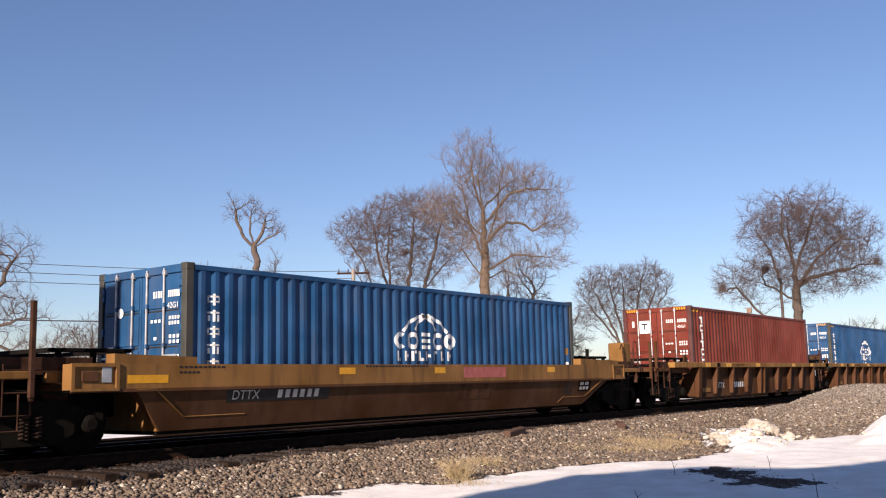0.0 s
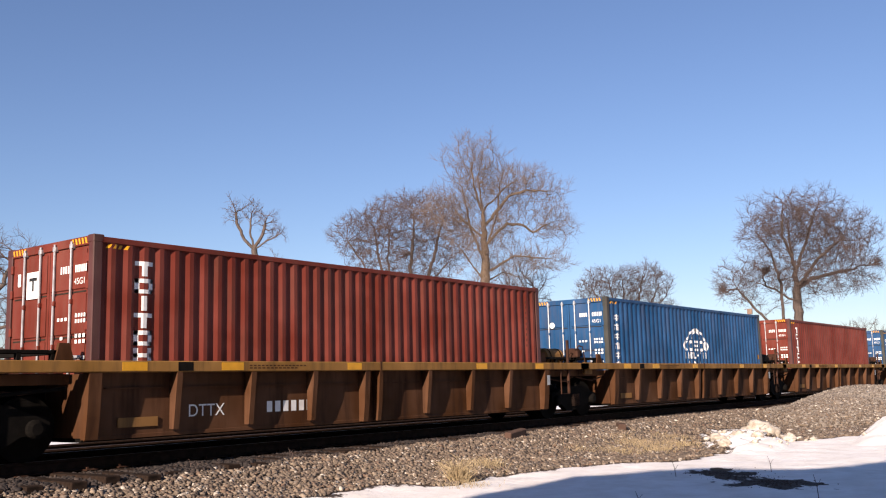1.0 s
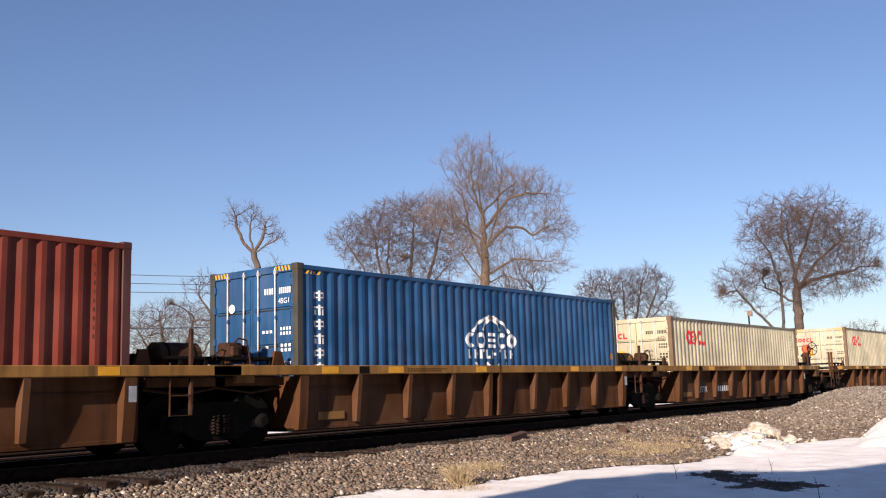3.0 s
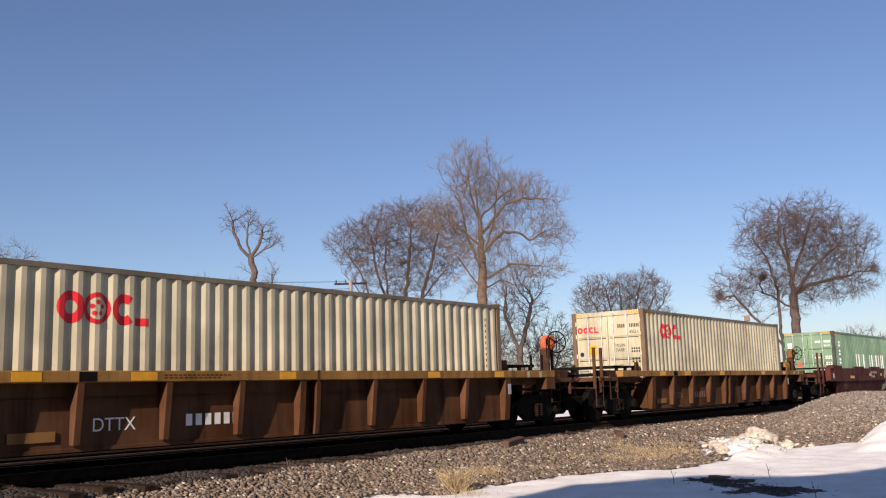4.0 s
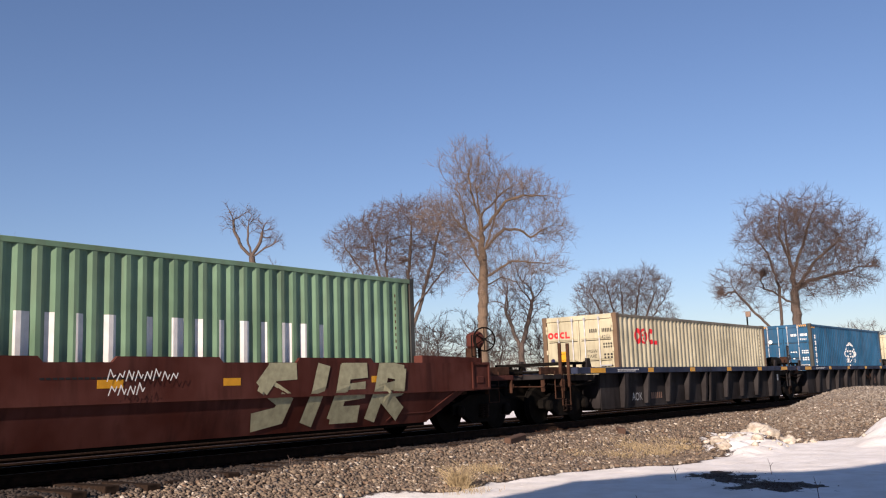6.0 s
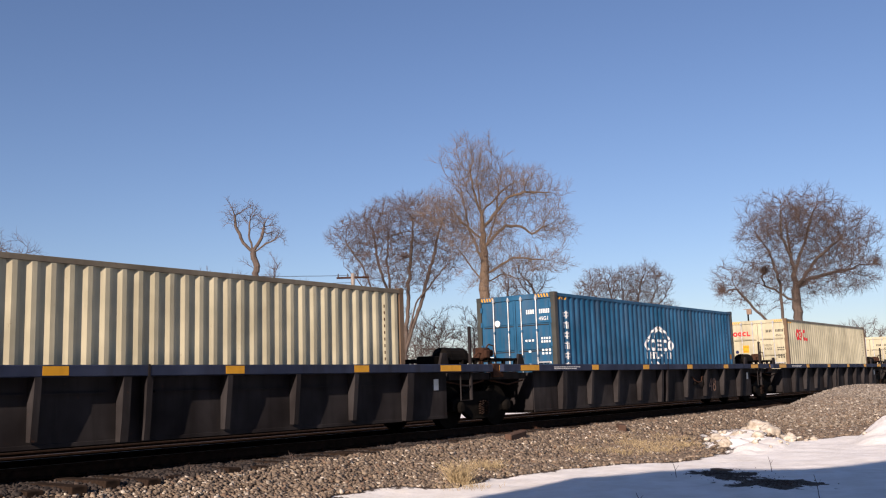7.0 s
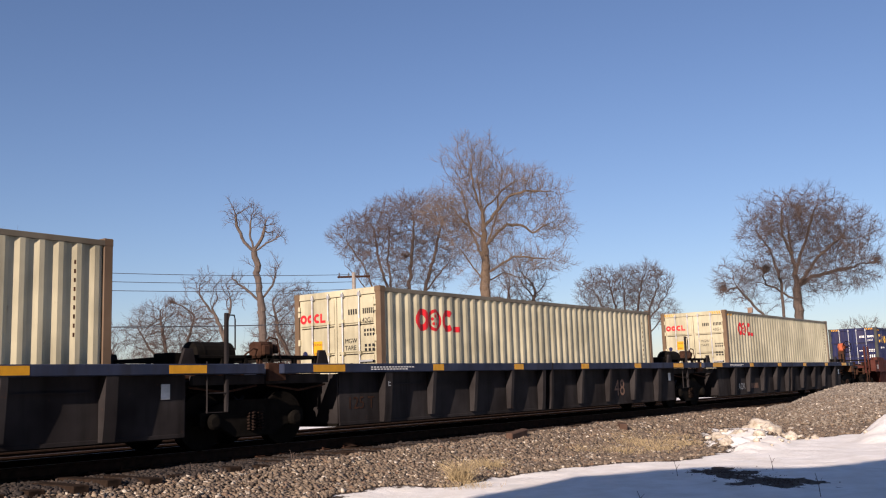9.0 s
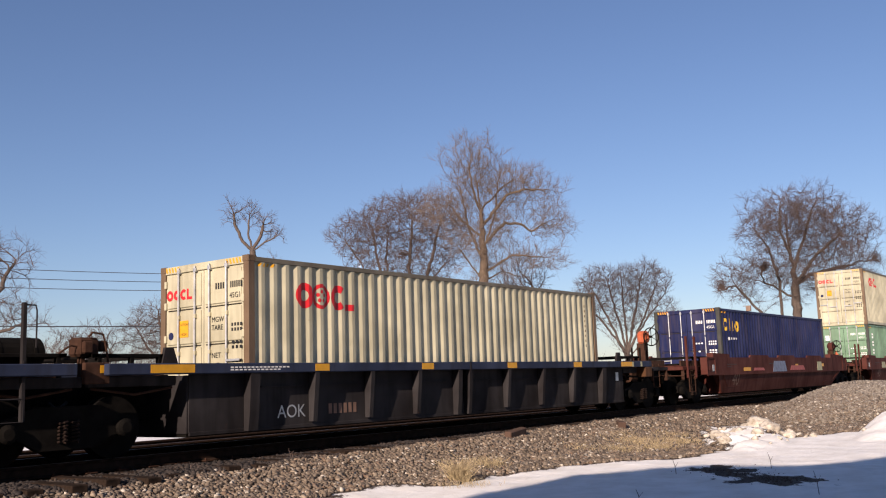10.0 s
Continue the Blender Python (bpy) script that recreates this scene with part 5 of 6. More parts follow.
def ribbed_car(m, col, chord_col, ext, front, rear, label, marks, kind_mark=False, number="", brake=False, variant=0):
    """A well unit with stiffening ribs. ext: how far the well passes the container; front, rear: True for a coupled end."""
    car = thing("well_car", m, label, "rail car", "well cars of the train")
    x0, x1 = (-2.05, 14.1) if ext < 0.5 else (-2.8, 14.9)
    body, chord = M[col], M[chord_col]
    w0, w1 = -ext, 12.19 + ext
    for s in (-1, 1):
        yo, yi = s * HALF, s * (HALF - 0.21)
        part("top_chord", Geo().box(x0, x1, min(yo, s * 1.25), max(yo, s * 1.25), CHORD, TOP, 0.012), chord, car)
        # in yellow_low the sheet's brown already holds shade from the chord
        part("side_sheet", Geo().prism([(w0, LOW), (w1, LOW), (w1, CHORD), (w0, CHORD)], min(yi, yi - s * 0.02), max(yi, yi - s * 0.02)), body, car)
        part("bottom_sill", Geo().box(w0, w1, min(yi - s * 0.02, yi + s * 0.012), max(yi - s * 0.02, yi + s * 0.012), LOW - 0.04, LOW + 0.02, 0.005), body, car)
        xs = [1.36, 2.83, 4.25, 7.5, 9.0, 10.47]
        shape = [(0, CHORD), (0.185, CHORD), (0.18, CHORD - 0.12), (0.105, LOW + 0.06), (0, LOW + 0.06)]
        for x in xs:
            g = Geo()
            # deep under the chord, shallow at the foot
            v = [(x - 0.05 + e, yi + s * (d + 0.02), z) for e in (0, 0.10) for d, z in shape]
            n = len(shape)
            g.add(v, [tuple(range(n)), tuple(range(n, 2 * n))] + [(i, (i + 1) % n, (i + 1) % n + n, i + n) for i in range(n)])
            part("rib", g, body, car)
        for xa, xb in zip([0.1] + xs[:3] + [6.1] + xs[3:], xs[:3] + [5.5] + xs[3:] + [11.9]):
            part("stiffener", Geo().box(xa + 0.09, xb - 0.09, min(yi, yi + s * 0.05), max(yi, yi + s * 0.05), CHORD - 0.235, CHORD - 0.22), body, car)
        for x, wd in ((-0.06, 0.20), (5.62, 0.13), (6.0, 0.10), (12.05, 0.20)):
            g = Geo()
            post = [(0, CHORD), (0.185, CHORD), (0.15, LOW + 0.3), (0.11, LOW - 0.02), (0, LOW - 0.02)]
            v = [(x - wd / 2 + e, yi + s * (d + 0.012), z) for e in (0, wd) for d, z in post]
            n = len(post)
            g.add(v, [tuple(range(n)), tuple(range(n, 2 * n))] + [(i, (i + 1) % n, (i + 1) % n + n, i + n) for i in range(n)])
            part("post", g, body, car)
        part("chord_splice", Geo().box(5.95, 5.99, min(yo, yo + s * 0.006), max(yo, yo + s * 0.006), CHORD - 0.01, TOP + 0.01), body, car)
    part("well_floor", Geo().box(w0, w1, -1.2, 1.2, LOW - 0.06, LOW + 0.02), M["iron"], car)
    for x in (w0, w1):
        part("well_bulkhead", Geo().box(x - 0.03, x + 0.03, -1.25, 1.25, LOW, 1.2), body, car)
    end_gear(car, w0, -1, body if col != "grey" else M["grey"], front)
    end_gear(car, w1, 1, body if col != "grey" else M["grey"], rear)
    # reflectors and painted marks along the chord and side
    if col == "grey":
        spots = [(-2.1, 0.8), (1.3, 0.35), (4.3, 0.38), (7.4, 0.38), (10.4, 0.4), (13.0, 0.7)]
    else:
        spots = [(0.35, 0.42), (2.15, 0.45), (5.05, 0.38), (9.1, 0.4), (11.5, 0.35)]
    for x, w in spots:
        part("reflector", Geo().box(x, x + w, -HALF - 0.003, -HALF, CHORD + 0.02, TOP - 0.02), M["reflector"], car, "yellow reflective strip")
    ink = M["white"] if col == "grey" else M["yellow_low"]
    part("chord_print", Geo().add(*bar_row(2.72 if col != "grey" else -0.6, CHORD + 0.085, 1.3, 0.022, 15)).add(*bar_row(2.72 if col != "grey" else -0.6, CHORD + 0.045, 1.1, 0.022, 12)), ink, car, kind="stuff")
    if col != "grey":
        part("chord_patch", Geo().box(1.32, 1.6, -HALF - 0.002, -HALF, CHORD + 0.015, TOP - 0.015), M["iron"], car)
        part("stencil_patch", Geo().box(0.42, 1.1, -HALF + 0.186, -HALF + 0.2, 0.42, 0.56), M["yellow"], car)
    if marks:
        yy = -HALF + 0.204
        ink = M["faint"] if col == "grey" or (front and rear) else M["white"]
        if col == "grey":
            letters("AOK", 0.31, M["steel"], car, pose(0.58, yy, 0.45, 90, 0, 0), "painted_letter")
        else:
            letters("DTTX", 0.27, ink, car, pose(1.66, yy, 0.53, 90, 0, 0), "painted_letter")
        x, step, z = (1.82, 0.13, 0.47) if col == "grey" else (3.28, 0.185, 0.54)
        for i in range(6):
            part("mark_bar", Geo().add(*bar_row(x + step * i, z, step * 0.9, 0.18, 1, yy)), ink, car, "stencilled mark")
    if col == "grey" and number == "48" and not kind_mark:
        part("hanging_hose", Geo().tube([(8.08, -HALF + 0.18, 1.0), (8.2, -HALF + 0.12, 0.86), (8.42, -HALF + 0.1, 0.80), (8.66, -HALF + 0.1, 0.83), (8.76, -HALF + 0.12, 0.97), (8.9, -HALF + 0.14, 0.99)], 0.02, 6), M["rustiron"], car, "rusty hose hanging on the side")
        part("hose_bracket", Geo().box(8.25, 8.5, -HALF + 0.13, -HALF + 0.19, 0.74, 0.81, 0.01).tube([(8.86, -HALF + 0.14, 0.95), (8.96, -HALF + 0.14, 0.72), (9.13, -HALF + 0.16, 0.62)], 0.018, 6), M["iron"], car)
    if col == "grey" and number == "48" and kind_mark:
        letters("125 T", 0.32, M["rustiron"], car, pose(-1.05, -HALF + 0.203, 0.55, 90, 0, 0), "painted_digit")
        letters("E", 0.2, M["steel"], car, pose(-0.10, -HALF - 0.012 + 0.035, 0.95, 90, 0, 0), "painted_letter")
    if number:
        letters(number, 0.62, M["rustiron"] if col != "grey" else M["faint"], car, pose(1.6 if number == "40" else 9.5, -HALF + 0.203, 0.50, 90, 0, 0), "painted_digit")
    part("white_plate", Geo().box(12.0 if ext < 0.5 else 13.0, 12.13 if ext < 0.5 else 13.16, -HALF - 0.004 if ext < 0.5 else -HALF + 0.195, -HALF - 0.001 if ext < 0.5 else -HALF + 0.205, 0.85, 1.08), M["steel"], car)
    if front:
        truck(car, -1.63 - max(0, ext - 0.1))
    truck(car, (13.83 + max(0, ext - 0.1) if rear else (13.95 if ext < 0.5 else 15.0)))
    if not rear:
        lx = 12.75 if ext < 0.5 else 13.75
        tone = M["rustiron"] if col != "grey" else M["grey"]
        ladder(car, lx, -1.42, 0.62, 1.42, tone)
        part("grab_post", Geo().box(lx + 0.37, lx + 0.43, -1.43, -1.37, 0.62, 2.2 if col == "grey" else 1.95, 0.008), tone, car)
        if col == "grey":
            part("hand_hold", Geo().tube([(lx + 0.43, -1.4, 2.17), (lx + 0.56, -1.4, 2.17), (lx + 0.58, -1.4, 2.1), (lx + 0.58, -1.4, 1.6)], 0.013, 6), tone, car)
        top = TOP + 0.17
        tank = (M["yellow"], M["iron"], M["rustiron"])[variant % 3] if col != "grey" else M["iron"]
        part("air_reservoir", Geo().tube([(lx + 0.1, -0.75, top), (lx + 0.17, -0.75, top), (lx + 0.95, -0.75, top), (lx + 1.02, -0.75, top)], [0.12, 0.22, 0.22, 0.12], 18), tank, car, "domed air reservoir", smooth=False)
        for q in (lx + 0.3, lx + 0.8):
            part("reservoir_strap", Geo().tube([(q, -0.75, top), (q + 0.04, -0.75, top)], 0.227, 18), M["iron"], car)
        vx = lx + 1.45
        part("brake_valve", Geo().box(vx, vx + 0.34, -1.0, -0.7, TOP + 0.12, TOP + 0.40, 0.04).box(vx + 0.36, vx + 0.52, -0.95, -0.72, TOP + 0.2, TOP + 0.36, 0.03).box(vx + 0.05, vx + 0.2, -1.06, -0.98, TOP + 0.16, TOP + 0.34, 0.02).box(vx + 0.1, vx + 0.16, -0.9, -0.8, 1.2, TOP + 0.14),
             M["rustiron"], car, "rusty brake valve with pipes")
        part("valve_pipe", Geo().tube([(vx + 0.15, -1.0, TOP + 0.4), (vx + 0.2, -1.03, TOP + 0.47), (vx + 0.36, -1.05, TOP + 0.44), (vx + 0.42, -1.05, TOP + 0.2), (vx + 0.46, -1.05, TOP - 0.05), (vx + 0.3, -1.05, 1.15)], 0.018, 6).tube([(vx - 0.35, -0.9, TOP + 0.1), (vx - 0.1, -0.95, TOP + 0.28), (vx + 0.02, -0.95, TOP + 0.26)], 0.016, 6), M["rustiron"], car)
        part("end_bracket", Geo().box(vx - 0.12, vx + 0.28, -1.36, -1.28, CHORD - 0.12, TOP + 0.02, 0.012), M["rustiron"] if col == "grey" else M["yellow"], car, "welded end bracket")
        part("bracket_reflector", Geo().box(vx + 0.12, vx + 0.25, -1.364, -1.361, TOP - 0.13, TOP - 0.02), M["reflector"], car)
        part("deck_box", Geo().box(lx - 0.35, lx + 0.05, -0.9, -0.5, TOP, TOP + 0.2, 0.02), M["iron"], car)
    if rear:
        part("end_bracket", Geo().box(x1 - 0.42, x1, -HALF, -HALF + 0.3, 0.93, CHORD, 0.015), M["ochre"], car, "end bracket under the chord")
        if brake != "orange":
            part("air_reservoir", Geo().tube([(w1 + 0.95, -0.85, TOP + 0.10), (w1 + 1.02, -0.85, TOP + 0.12), (w1 + 1.45, -0.85, TOP + 0.12), (w1 + 1.55, -0.85, TOP + 0.10)], [0.12, 0.24, 0.27, 0.14], 18), chord, car, "domed air reservoir")
        for xx in (x1 - 0.55, x1 - 0.05):
            part("stub_post", Geo().tube([(xx, -1.15, TOP - 0.1), (xx, -1.15, TOP + 0.4)], 0.03, 8), M["iron"], car)
        for xx in (x1 - 1.25, x1 - 0.72):
            part("white_tab", Geo().box(xx, xx + 0.1, -HALF - 0.004, -HALF - 0.001, CHORD + 0.01, TOP - 0.02), M["cream"], car)
    if brake:
        brake_wheel(car, 15.05 if ext < 0.5 else 16.0, -1.0, 2.13, M["yellow"] if brake == "yellow" else M["orange"])
    if front:
        for x in (-3.3, -2.9):
            part("grab_post", Geo().box(x, x + 0.06, -1.3, -1.22, 0.9, 2.0, 0.008), M["rustiron"] if col == "grey" else M["ochre"], car)
        part("stirrup", Geo().tube([(-3.27, -1.28, 0.95), (-3.27, -1.28, 0.45), (-2.87, -1.28, 0.45), (-2.87, -1.28, 0.95)], 0.017, 6), M["rustiron"], car, "bent steel stirrup step")
    return car


def bar_row(x, z, w, h, k, y=-HALF - 0.003):
    v, f = [], []
    for i in range(k):
        a, b = x + w * i / k, x + w * (i + 0.72) / k
        f.append(tuple(range(len(v), len(v) + 4)))
        v += [(a, y, z), (b, y, z), (b, y, z + h), (a, y, z + h)]
    return v, f


LEAN = Matrix.Translation((0, -HALF + 0.02, 0.94)) @ Matrix.Rotation(math.atan(0.27), 4, "X") @ Matrix.Translation((0, HALF - 0.02, -0.94))


def skin(z):
    """y of the near side of a flat-sided car at that height."""
    return -HALF - 0.004 if z > 0.945 else -HALF + 0.02 + (0.94 - z) * 0.27 - 0.006


def leaned(obs):
    """Lays marks on the leaning lower side of a flat-sided car."""
    for ob in obs if isinstance(obs, list) else [obs]:
        ob.matrix_basis = LEAN @ ob.matrix_basis


def smooth_car(m, col, low, label, graffiti=False, marks=False, brake=True, patches=()):
    """A well car with flat welded sides and sloping ends."""
    FLAT_TOP = 1.30 if col == "yellow" else 1.49
    car = thing("well_car", m, label, "rail car", "well cars of the train")
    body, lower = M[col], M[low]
    for s in (-1, 1):
        y0, y1 = sorted((s * HALF, s * (HALF - 0.2)))
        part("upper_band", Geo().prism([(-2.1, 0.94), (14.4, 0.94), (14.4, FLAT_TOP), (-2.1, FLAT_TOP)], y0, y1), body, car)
        # the yellow car's lower paint is darker, with this side's shade in it
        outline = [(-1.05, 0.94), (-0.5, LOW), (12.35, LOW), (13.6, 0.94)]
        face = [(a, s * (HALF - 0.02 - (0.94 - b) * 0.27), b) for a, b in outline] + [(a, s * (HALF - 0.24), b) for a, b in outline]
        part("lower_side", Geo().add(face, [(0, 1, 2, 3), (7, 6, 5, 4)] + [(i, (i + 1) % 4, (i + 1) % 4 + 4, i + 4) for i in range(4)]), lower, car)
        yo = s * HALF
        part("side_rail", Geo().box(-2.1, 14.4, *sorted((yo, yo + s * 0.012)), 0.90, 0.945), lower, car)
        for a, b in ((-1.4, 0.05), (12.1, 14.15)):
            part("deflector", Geo().prism([(a, FLAT_TOP), (b, FLAT_TOP), (b, FLAT_TOP + 0.11), (a, FLAT_TOP + 0.15)], *sorted((s * (HALF - 0.03), s * (HALF - 0.25)))), body, car)
        if col == "brown":
            for a in (1.95, 5.0, 8.6):
                part("lip", Geo().prism([(a, FLAT_TOP), (a + 2.0, FLAT_TOP), (a + 1.92, FLAT_TOP + 0.085), (a + 0.08, FLAT_TOP + 0.085)], *sorted((s * (HALF + 0.0), s * (HALF - 0.06)))), body, car)
        for a, b in ((-2.1, -1.35), (13.75, 14.4)):
            g = Geo()
            for q in ((a, a + 0.05, 0.92, FLAT_TOP + 0.01), (b - 0.05, b, 0.92, FLAT_TOP + 0.01), (a + 0.05, b - 0.05, FLAT_TOP - 0.04, FLAT_TOP + 0.01), (a + 0.05, b - 0.05, 0.92, 0.96)):
                g.box(q[0], q[1], *sorted((yo, yo + s * 0.03)), q[2], q[3])
            part("end_frame", g, body, car)
            part("pocket", Geo().box(a + 0.16, a + 0.42, *sorted((yo, yo + s * 0.02)), 1.05, 1.2, 0.01), lower, car)
        part("seam", Geo().tube([(-1.05, yo + s * 0.005, 0.93), (-0.72, yo + s * 0.005, 0.93), (-0.1, yo - s * 0.14, 0.5), (1.1, yo - s * 0.14, 0.5)], 0.012, 5), body, car)
        part("seam", Geo().tube([(13.5, yo + s * 0.005, 0.93), (13.2, yo + s * 0.005, 0.93), (12.4, yo - s * 0.14, 0.5), (11.3, yo - s * 0.14, 0.5), (11.1, yo - s * 0.17, 0.38)], 0.012, 5), body, car)
    part("well_floor", Geo().box(-0.5, 12.4, -1.2, 1.2, LOW - 0.06, LOW + 0.02), M["iron"], car)
    for x in (-0.5, 12.4):
        part("well_bulkhead", Geo().box(x - 0.03, x + 0.03, -1.25, 1.25, LOW, 1.3), body, car)
    end_gear(car, -0.6, -1, body, True, col != "yellow")
    end_gear(car, 12.7, 1, body, True, col != "yellow")
    truck(car, -2.45)
    truck(car, 14.65)
    front = -HALF - 0.004
    part("white_plate", Geo().box(-1.62, -1.47, front - 0.01, front, 1.04, 1.25), M["steel"], car)
    for x, w, z in ((-1.2, 1.0, 1.02), (3.2, 0.6, 1.12), (6.0, 0.5, 1.12), (10.4, 0.5, 1.12)):
        part("reflector", Geo().box(x if col == "yellow" else x * 0.8 + 2.2, (x if col == "yellow" else x * 0.8 + 2.2) + w * 0.7, front, front + 0.003, z, z + 0.12), M["reflector"], car)
    part("small_print", Geo().add(*bar_row(-0.3, 1.24, 0.9, 0.03, 10, front)).add(*bar_row(-0.3, 1.16, 0.4, 0.03, 5, front)).add(*bar_row(3.9, 1.25, 1.9, 0.03, 20, front)), M["black"], car, kind="stuff")
    if marks:
        leaned(part("mark_panel", Geo().box(0.66, 2.98, front + 0.02, front + 0.024, 0.69, 0.92), M["black"], car, "black panel with pale mark bars"))
        leaned(letters("DTTX", 0.22, M["steel"], car, pose(0.76, front + 0.017, 0.73, 90, 0, 0), "painted_letter"))
        for i in range(6):
            leaned(part("mark_bar", Geo().add(*bar_row(1.75 + 0.172 * i, 0.735, 0.145, 0.14, 1, front + 0.018)), M["steel"], car, "white stencilled mark"))
        part("pink_patch", Geo().box(7.0, 8.6, front, front + 0.003, 1.02, 1.24), M["pink"], car, "faded pink painted patch")
        leaned(part("dark_scrawl", Geo().add(*bar_row(6.9, 0.55, 1.3, 0.34, 3, front + 0.018)), M["yellow_low"], car))
        leaned(letters("40", 0.44, M["black"], car, pose(11.2, front + 0.014, 0.54, 90, 0, 0), "painted_digit"))
        leaned(part("data_panel", Geo().box(12.0, 12.6, front + 0.018, front + 0.021, 0.62, 0.9), M["iron"], car))
        leaned(part("data_print", Geo().add(*bar_row(12.05, 0.66, 0.5, 0.08, 3, front + 0.016)).add(*bar_row(12.05, 0.78, 0.5, 0.08, 2, front + 0.016)), M["steel"], car, kind="stuff"))
    else:
        leaned(letters("40", 0.66, M["faint"], car, pose(0.25, front + 0.016, 0.53, 90, 0, 0), "painted_digit"))
    for x, w, z, h, c in patches:
        part("paint_patch", Geo().prism([(x, z), (x + w, z), (x + w * 0.9, z + h), (x + w * 0.1, z + h)], front - 0.004, front + 0.002), M[c], car, "faded patch of sprayed paint")
    if graffiti:
        # painted tag: thick slanted strokes, with scribble further along
        g = Geo()
        layer = [0.0]

        def stroke(pts, w):
            for (xa, za), (xb, zb) in zip(pts, pts[1:]):
                d = Vector((xb - xa, zb - za)).normalized() * w / 2
                xa, za, xb, zb = xa - d.x * 0.6, za - d.y * 0.6, xb + d.x * 0.6, zb + d.y * 0.6
                for i in range(6):
                    quad = [(xa + (xb - xa) * t + e * -d.y, za + (zb - za) * t + e * d.x) for t, e in ((i / 6, 1), (i / 6, -1), ((i + 1) / 6, -1), ((i + 1) / 6, 1))]
                    layer[0] += 0.00025
                    g.add([(a, skin(b) - 0.002 - layer[0], min(b, FLAT_TOP - 0.005)) for a, b in quad], [(0, 1, 2, 3)])
        for k, (x, pts) in enumerate(((7.75, [(0.75, 1.35), (0.3, 1.33), (0.1, 1.12), (0.6, 0.85), (0.5, 0.6), (0.0, 0.52)]), (8.95, [(0.0, 0.5), (0.28, 1.38)]), (9.55, [(0.75, 1.36), (0.25, 1.33), (0.05, 0.55), (0.6, 0.55)]), (9.75, [(0.0, 0.94), (0.5, 0.98)]), (10.6, [(0.0, 0.5), (0.25, 1.37), (0.75, 1.3), (0.7, 1.0), (0.2, 0.93), (0.75, 0.55)]))):
            stroke([(x + a, b) for a, b in pts], 0.31)
        part("graffiti", g, M["cream"], car, "pale green spray-painted strokes")
        g = Geo()
        rr = random.Random(2)
        for row in (1.22, 1.02):
            x = 4.9
            for i in range(8 if row > 1.1 else 4):
                stroke([(x, row), (x + 0.05, row + rr.uniform(0.1, 0.17)), (x + 0.1, row + rr.uniform(0, 0.06)), (x + 0.13, row + rr.uniform(0.08, 0.16))], 0.018)
                x += 0.15
        part("scribble", g, M["white"], car, "thin white sprayed scribble", kind="stuff")
    if col == "yellow":
        part("valve_cabinet", Geo().box(15.50, 15.95, -0.95, -0.45, 1.28, 1.95, 0.03), body, car, "ochre brake valve cabinet")
        part("cabinet_pipe", Geo().tube([(16.00, -1.0, 0.95), (16.00, -1.0, 1.75), (16.06, -1.0, 1.98), (16.22, -1.0, 1.98), (16.28, -1.0, 1.75), (16.28, -1.0, 1.2)], 0.02, 6).tube([(15.45, -0.98, 1.3), (15.40, -0.98, 1.8), (15.32, -0.98, 1.9), (15.22, -0.98, 1.75)], 0.02, 6), M["rustiron"], car)
        part("cabinet_step", Geo().box(15.40, 16.30, -1.15, -0.4, 1.22, 1.27, 0.008), M["rustiron"], car)
        part("stub_post", Geo().tube([(12.9, -1.2, FLAT_TOP), (12.9, -1.2, FLAT_TOP + 0.42)], 0.05, 8), M["iron"], car)
    if brake:
        brake_wheel(car, 14.95, -1.0, 2.05, body)
    for x in (-3.25, -2.6):
        part("grab_post", Geo().box(x, x + 0.07, -1.34, -1.27, 0.85, 2.16, 0.008), body if col != "yellow" else M["rustiron"], car)
    part("stirrup", Geo().tube([(-3.2, -1.33, 0.9), (-3.2, -1.33, 0.42), (-2.75, -1.33, 0.42), (-2.75, -1.33, 0.9)], 0.017, 6), M["rustiron"], car, "bent steel stirrup step")
    return car


# ---- the train: place of each container's door end at one second ----
TRAIN = []


def unit(s, car, box):
    TRAIN.append((s, car, box))


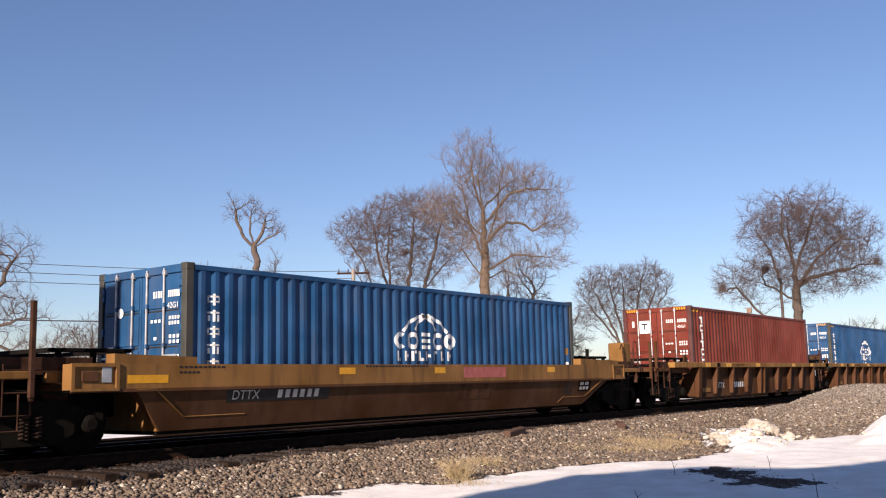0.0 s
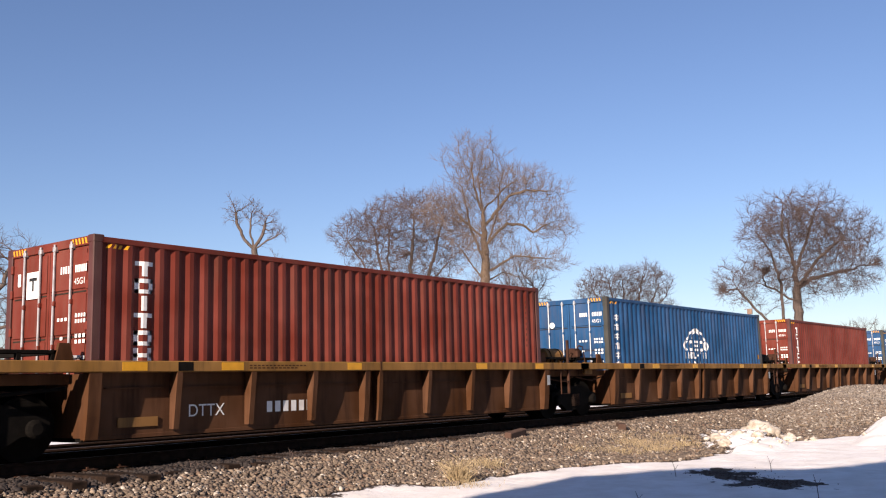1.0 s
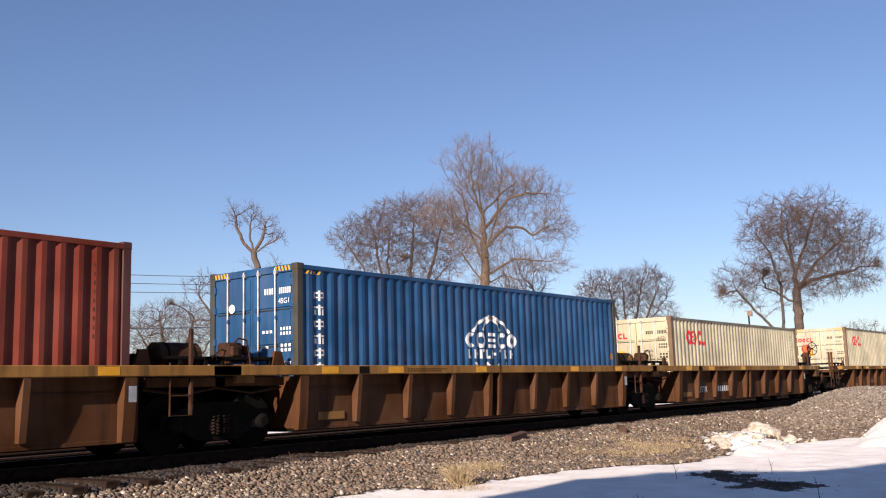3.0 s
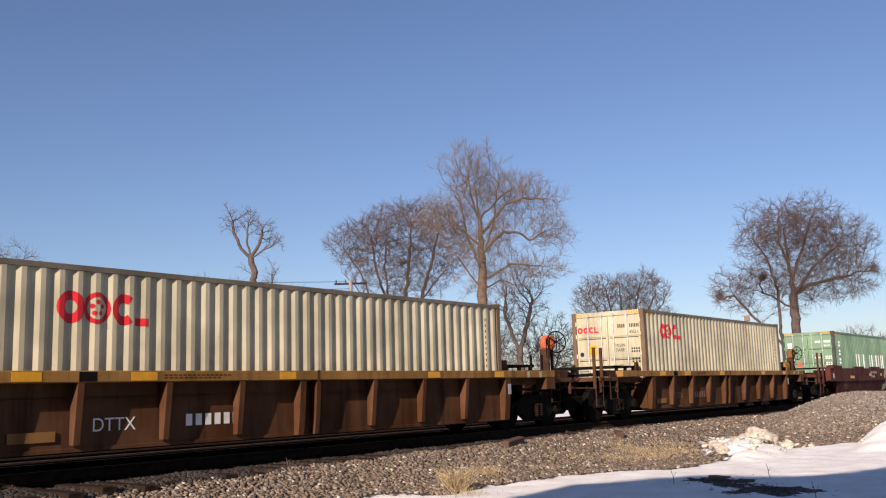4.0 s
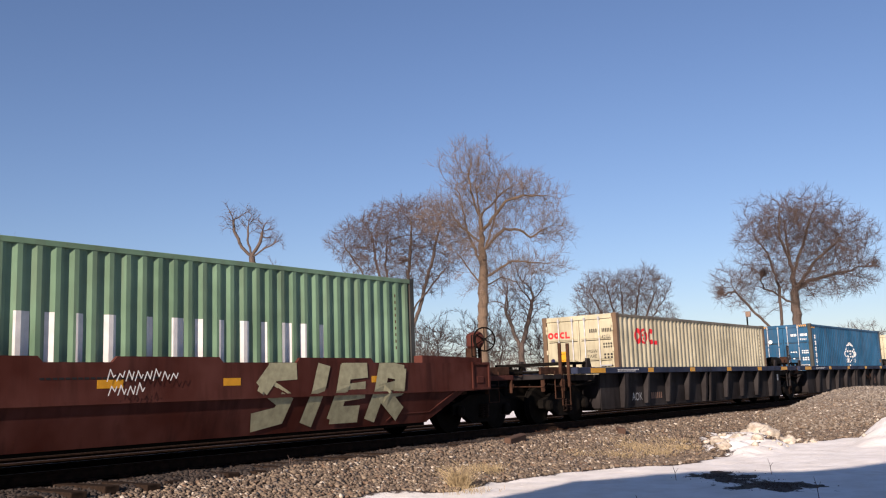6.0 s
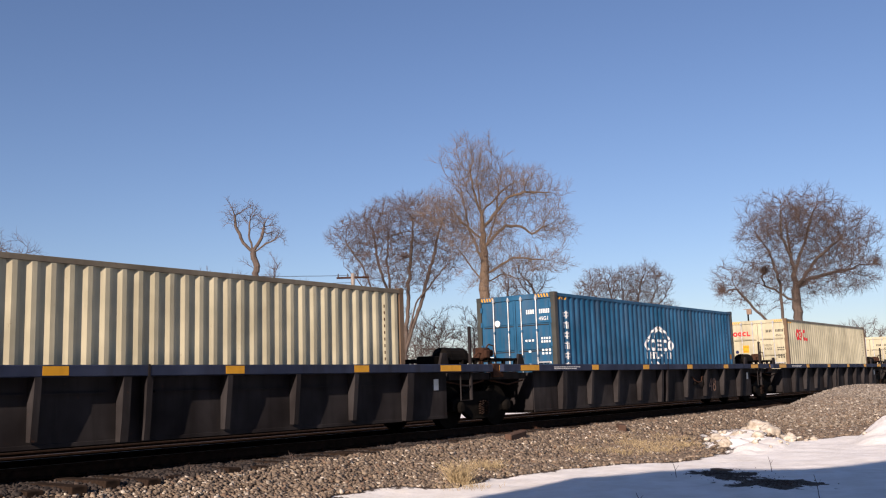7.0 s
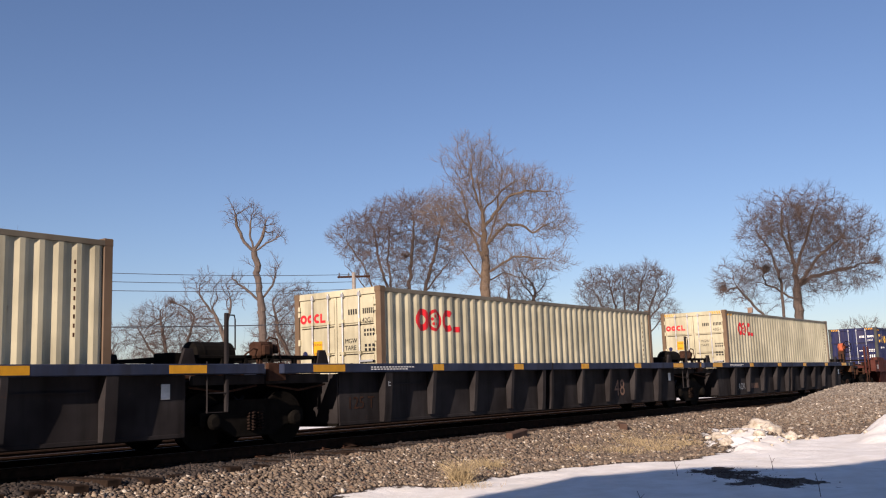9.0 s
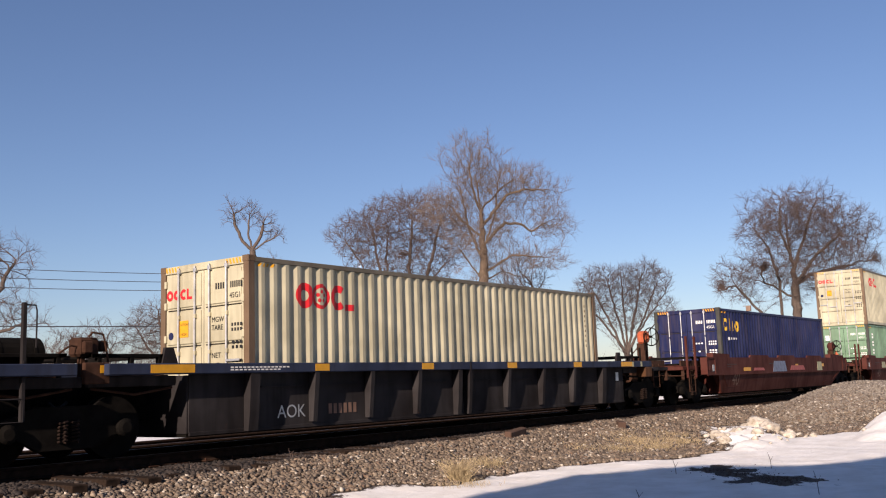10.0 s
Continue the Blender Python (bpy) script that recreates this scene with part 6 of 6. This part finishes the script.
def build_train():
    at = Matrix.Identity(4)
    Y = "weathered yellow well car with ribbed sides"
    G = "dark grey well car with ribbed sides and yellow reflectors"
    lead = -32.04
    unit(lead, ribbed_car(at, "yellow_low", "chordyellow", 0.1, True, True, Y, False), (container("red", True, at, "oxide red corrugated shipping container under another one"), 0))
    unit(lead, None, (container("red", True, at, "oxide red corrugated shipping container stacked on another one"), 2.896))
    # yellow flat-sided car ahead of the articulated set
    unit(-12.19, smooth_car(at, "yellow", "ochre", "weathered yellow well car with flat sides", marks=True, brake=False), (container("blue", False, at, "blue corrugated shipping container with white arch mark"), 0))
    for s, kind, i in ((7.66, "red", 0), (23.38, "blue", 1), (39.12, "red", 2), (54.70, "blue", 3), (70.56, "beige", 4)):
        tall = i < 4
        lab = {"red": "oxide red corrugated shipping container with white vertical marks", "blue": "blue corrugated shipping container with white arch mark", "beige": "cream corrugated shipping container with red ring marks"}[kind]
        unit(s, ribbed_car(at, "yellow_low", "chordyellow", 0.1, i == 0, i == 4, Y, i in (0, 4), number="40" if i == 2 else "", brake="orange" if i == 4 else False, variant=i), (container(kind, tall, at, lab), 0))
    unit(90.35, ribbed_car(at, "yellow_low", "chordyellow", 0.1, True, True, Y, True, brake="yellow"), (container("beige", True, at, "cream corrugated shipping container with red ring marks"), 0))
    unit(110.37, smooth_car(at, "brown", "brown", "red-brown well car with flat sides and sprayed graffiti", graffiti=True), (container("green", True, at, "green corrugated shipping container with tall white bars"), 0))
    for s, kind, tall, i in ((131.50, "beige", False, 0), (149.63, "teal", True, 1), (167.80, "beige", True, 2), (185.92, "beige", False, 3), (204.10, "beige", True, 4)):
        lab = {"teal": "blue corrugated shipping container with white arch mark", "beige": "cream corrugated shipping container with red ring marks"}[kind]
        unit(s, ribbed_car(at, "grey", "greyblue", 1.25, i == 0, i == 4, G, i in (0, 4), kind_mark=i == 3, number="48" if i in (1, 3) else "", brake="orange" if i == 4 else False, variant=i), (container(kind, tall, at, lab), 0))
    unit(225.16, smooth_car(at, "brown", "brown", "red-brown well car with flat sides and faded paint patches", patches=((4.3, 1.6, 0.96, 0.40, "patch"), (6.3, 1.9, 1.0, 0.18, "pink"), (9.9, 0.7, 0.96, 0.36, "cream"), (2.2, 1.2, 1.02, 0.1, "pink"))), (container("navy", True, at, "navy blue corrugated shipping container with golden marks"), 0))
    unit(245.3, smooth_car(at, "brown", "brown", "red-brown well car carrying two stacked containers", patches=((1.0, 0.8, 0.98, 0.3, "cream"), (3.2, 2.0, 0.97, 0.35, "patch"))), (container("green", True, at, "green corrugated shipping container under another one"), 0), )
    unit(245.3, None, (container("beige", True, at, "cream corrugated shipping container stacked on a green one"), 2.896))


build_train()


def motions():
    times = [i * 0.5 for i in range(21)]
    for s, car, (box, up) in TRAIN:
        for ob, z in ((car, RAIL), (box, RAIL + 0.335 + up)):
            if ob:
                walk(ob, [(t, pose(s - SPEED * (t - 1), YC, z)) for t in times])


motions()
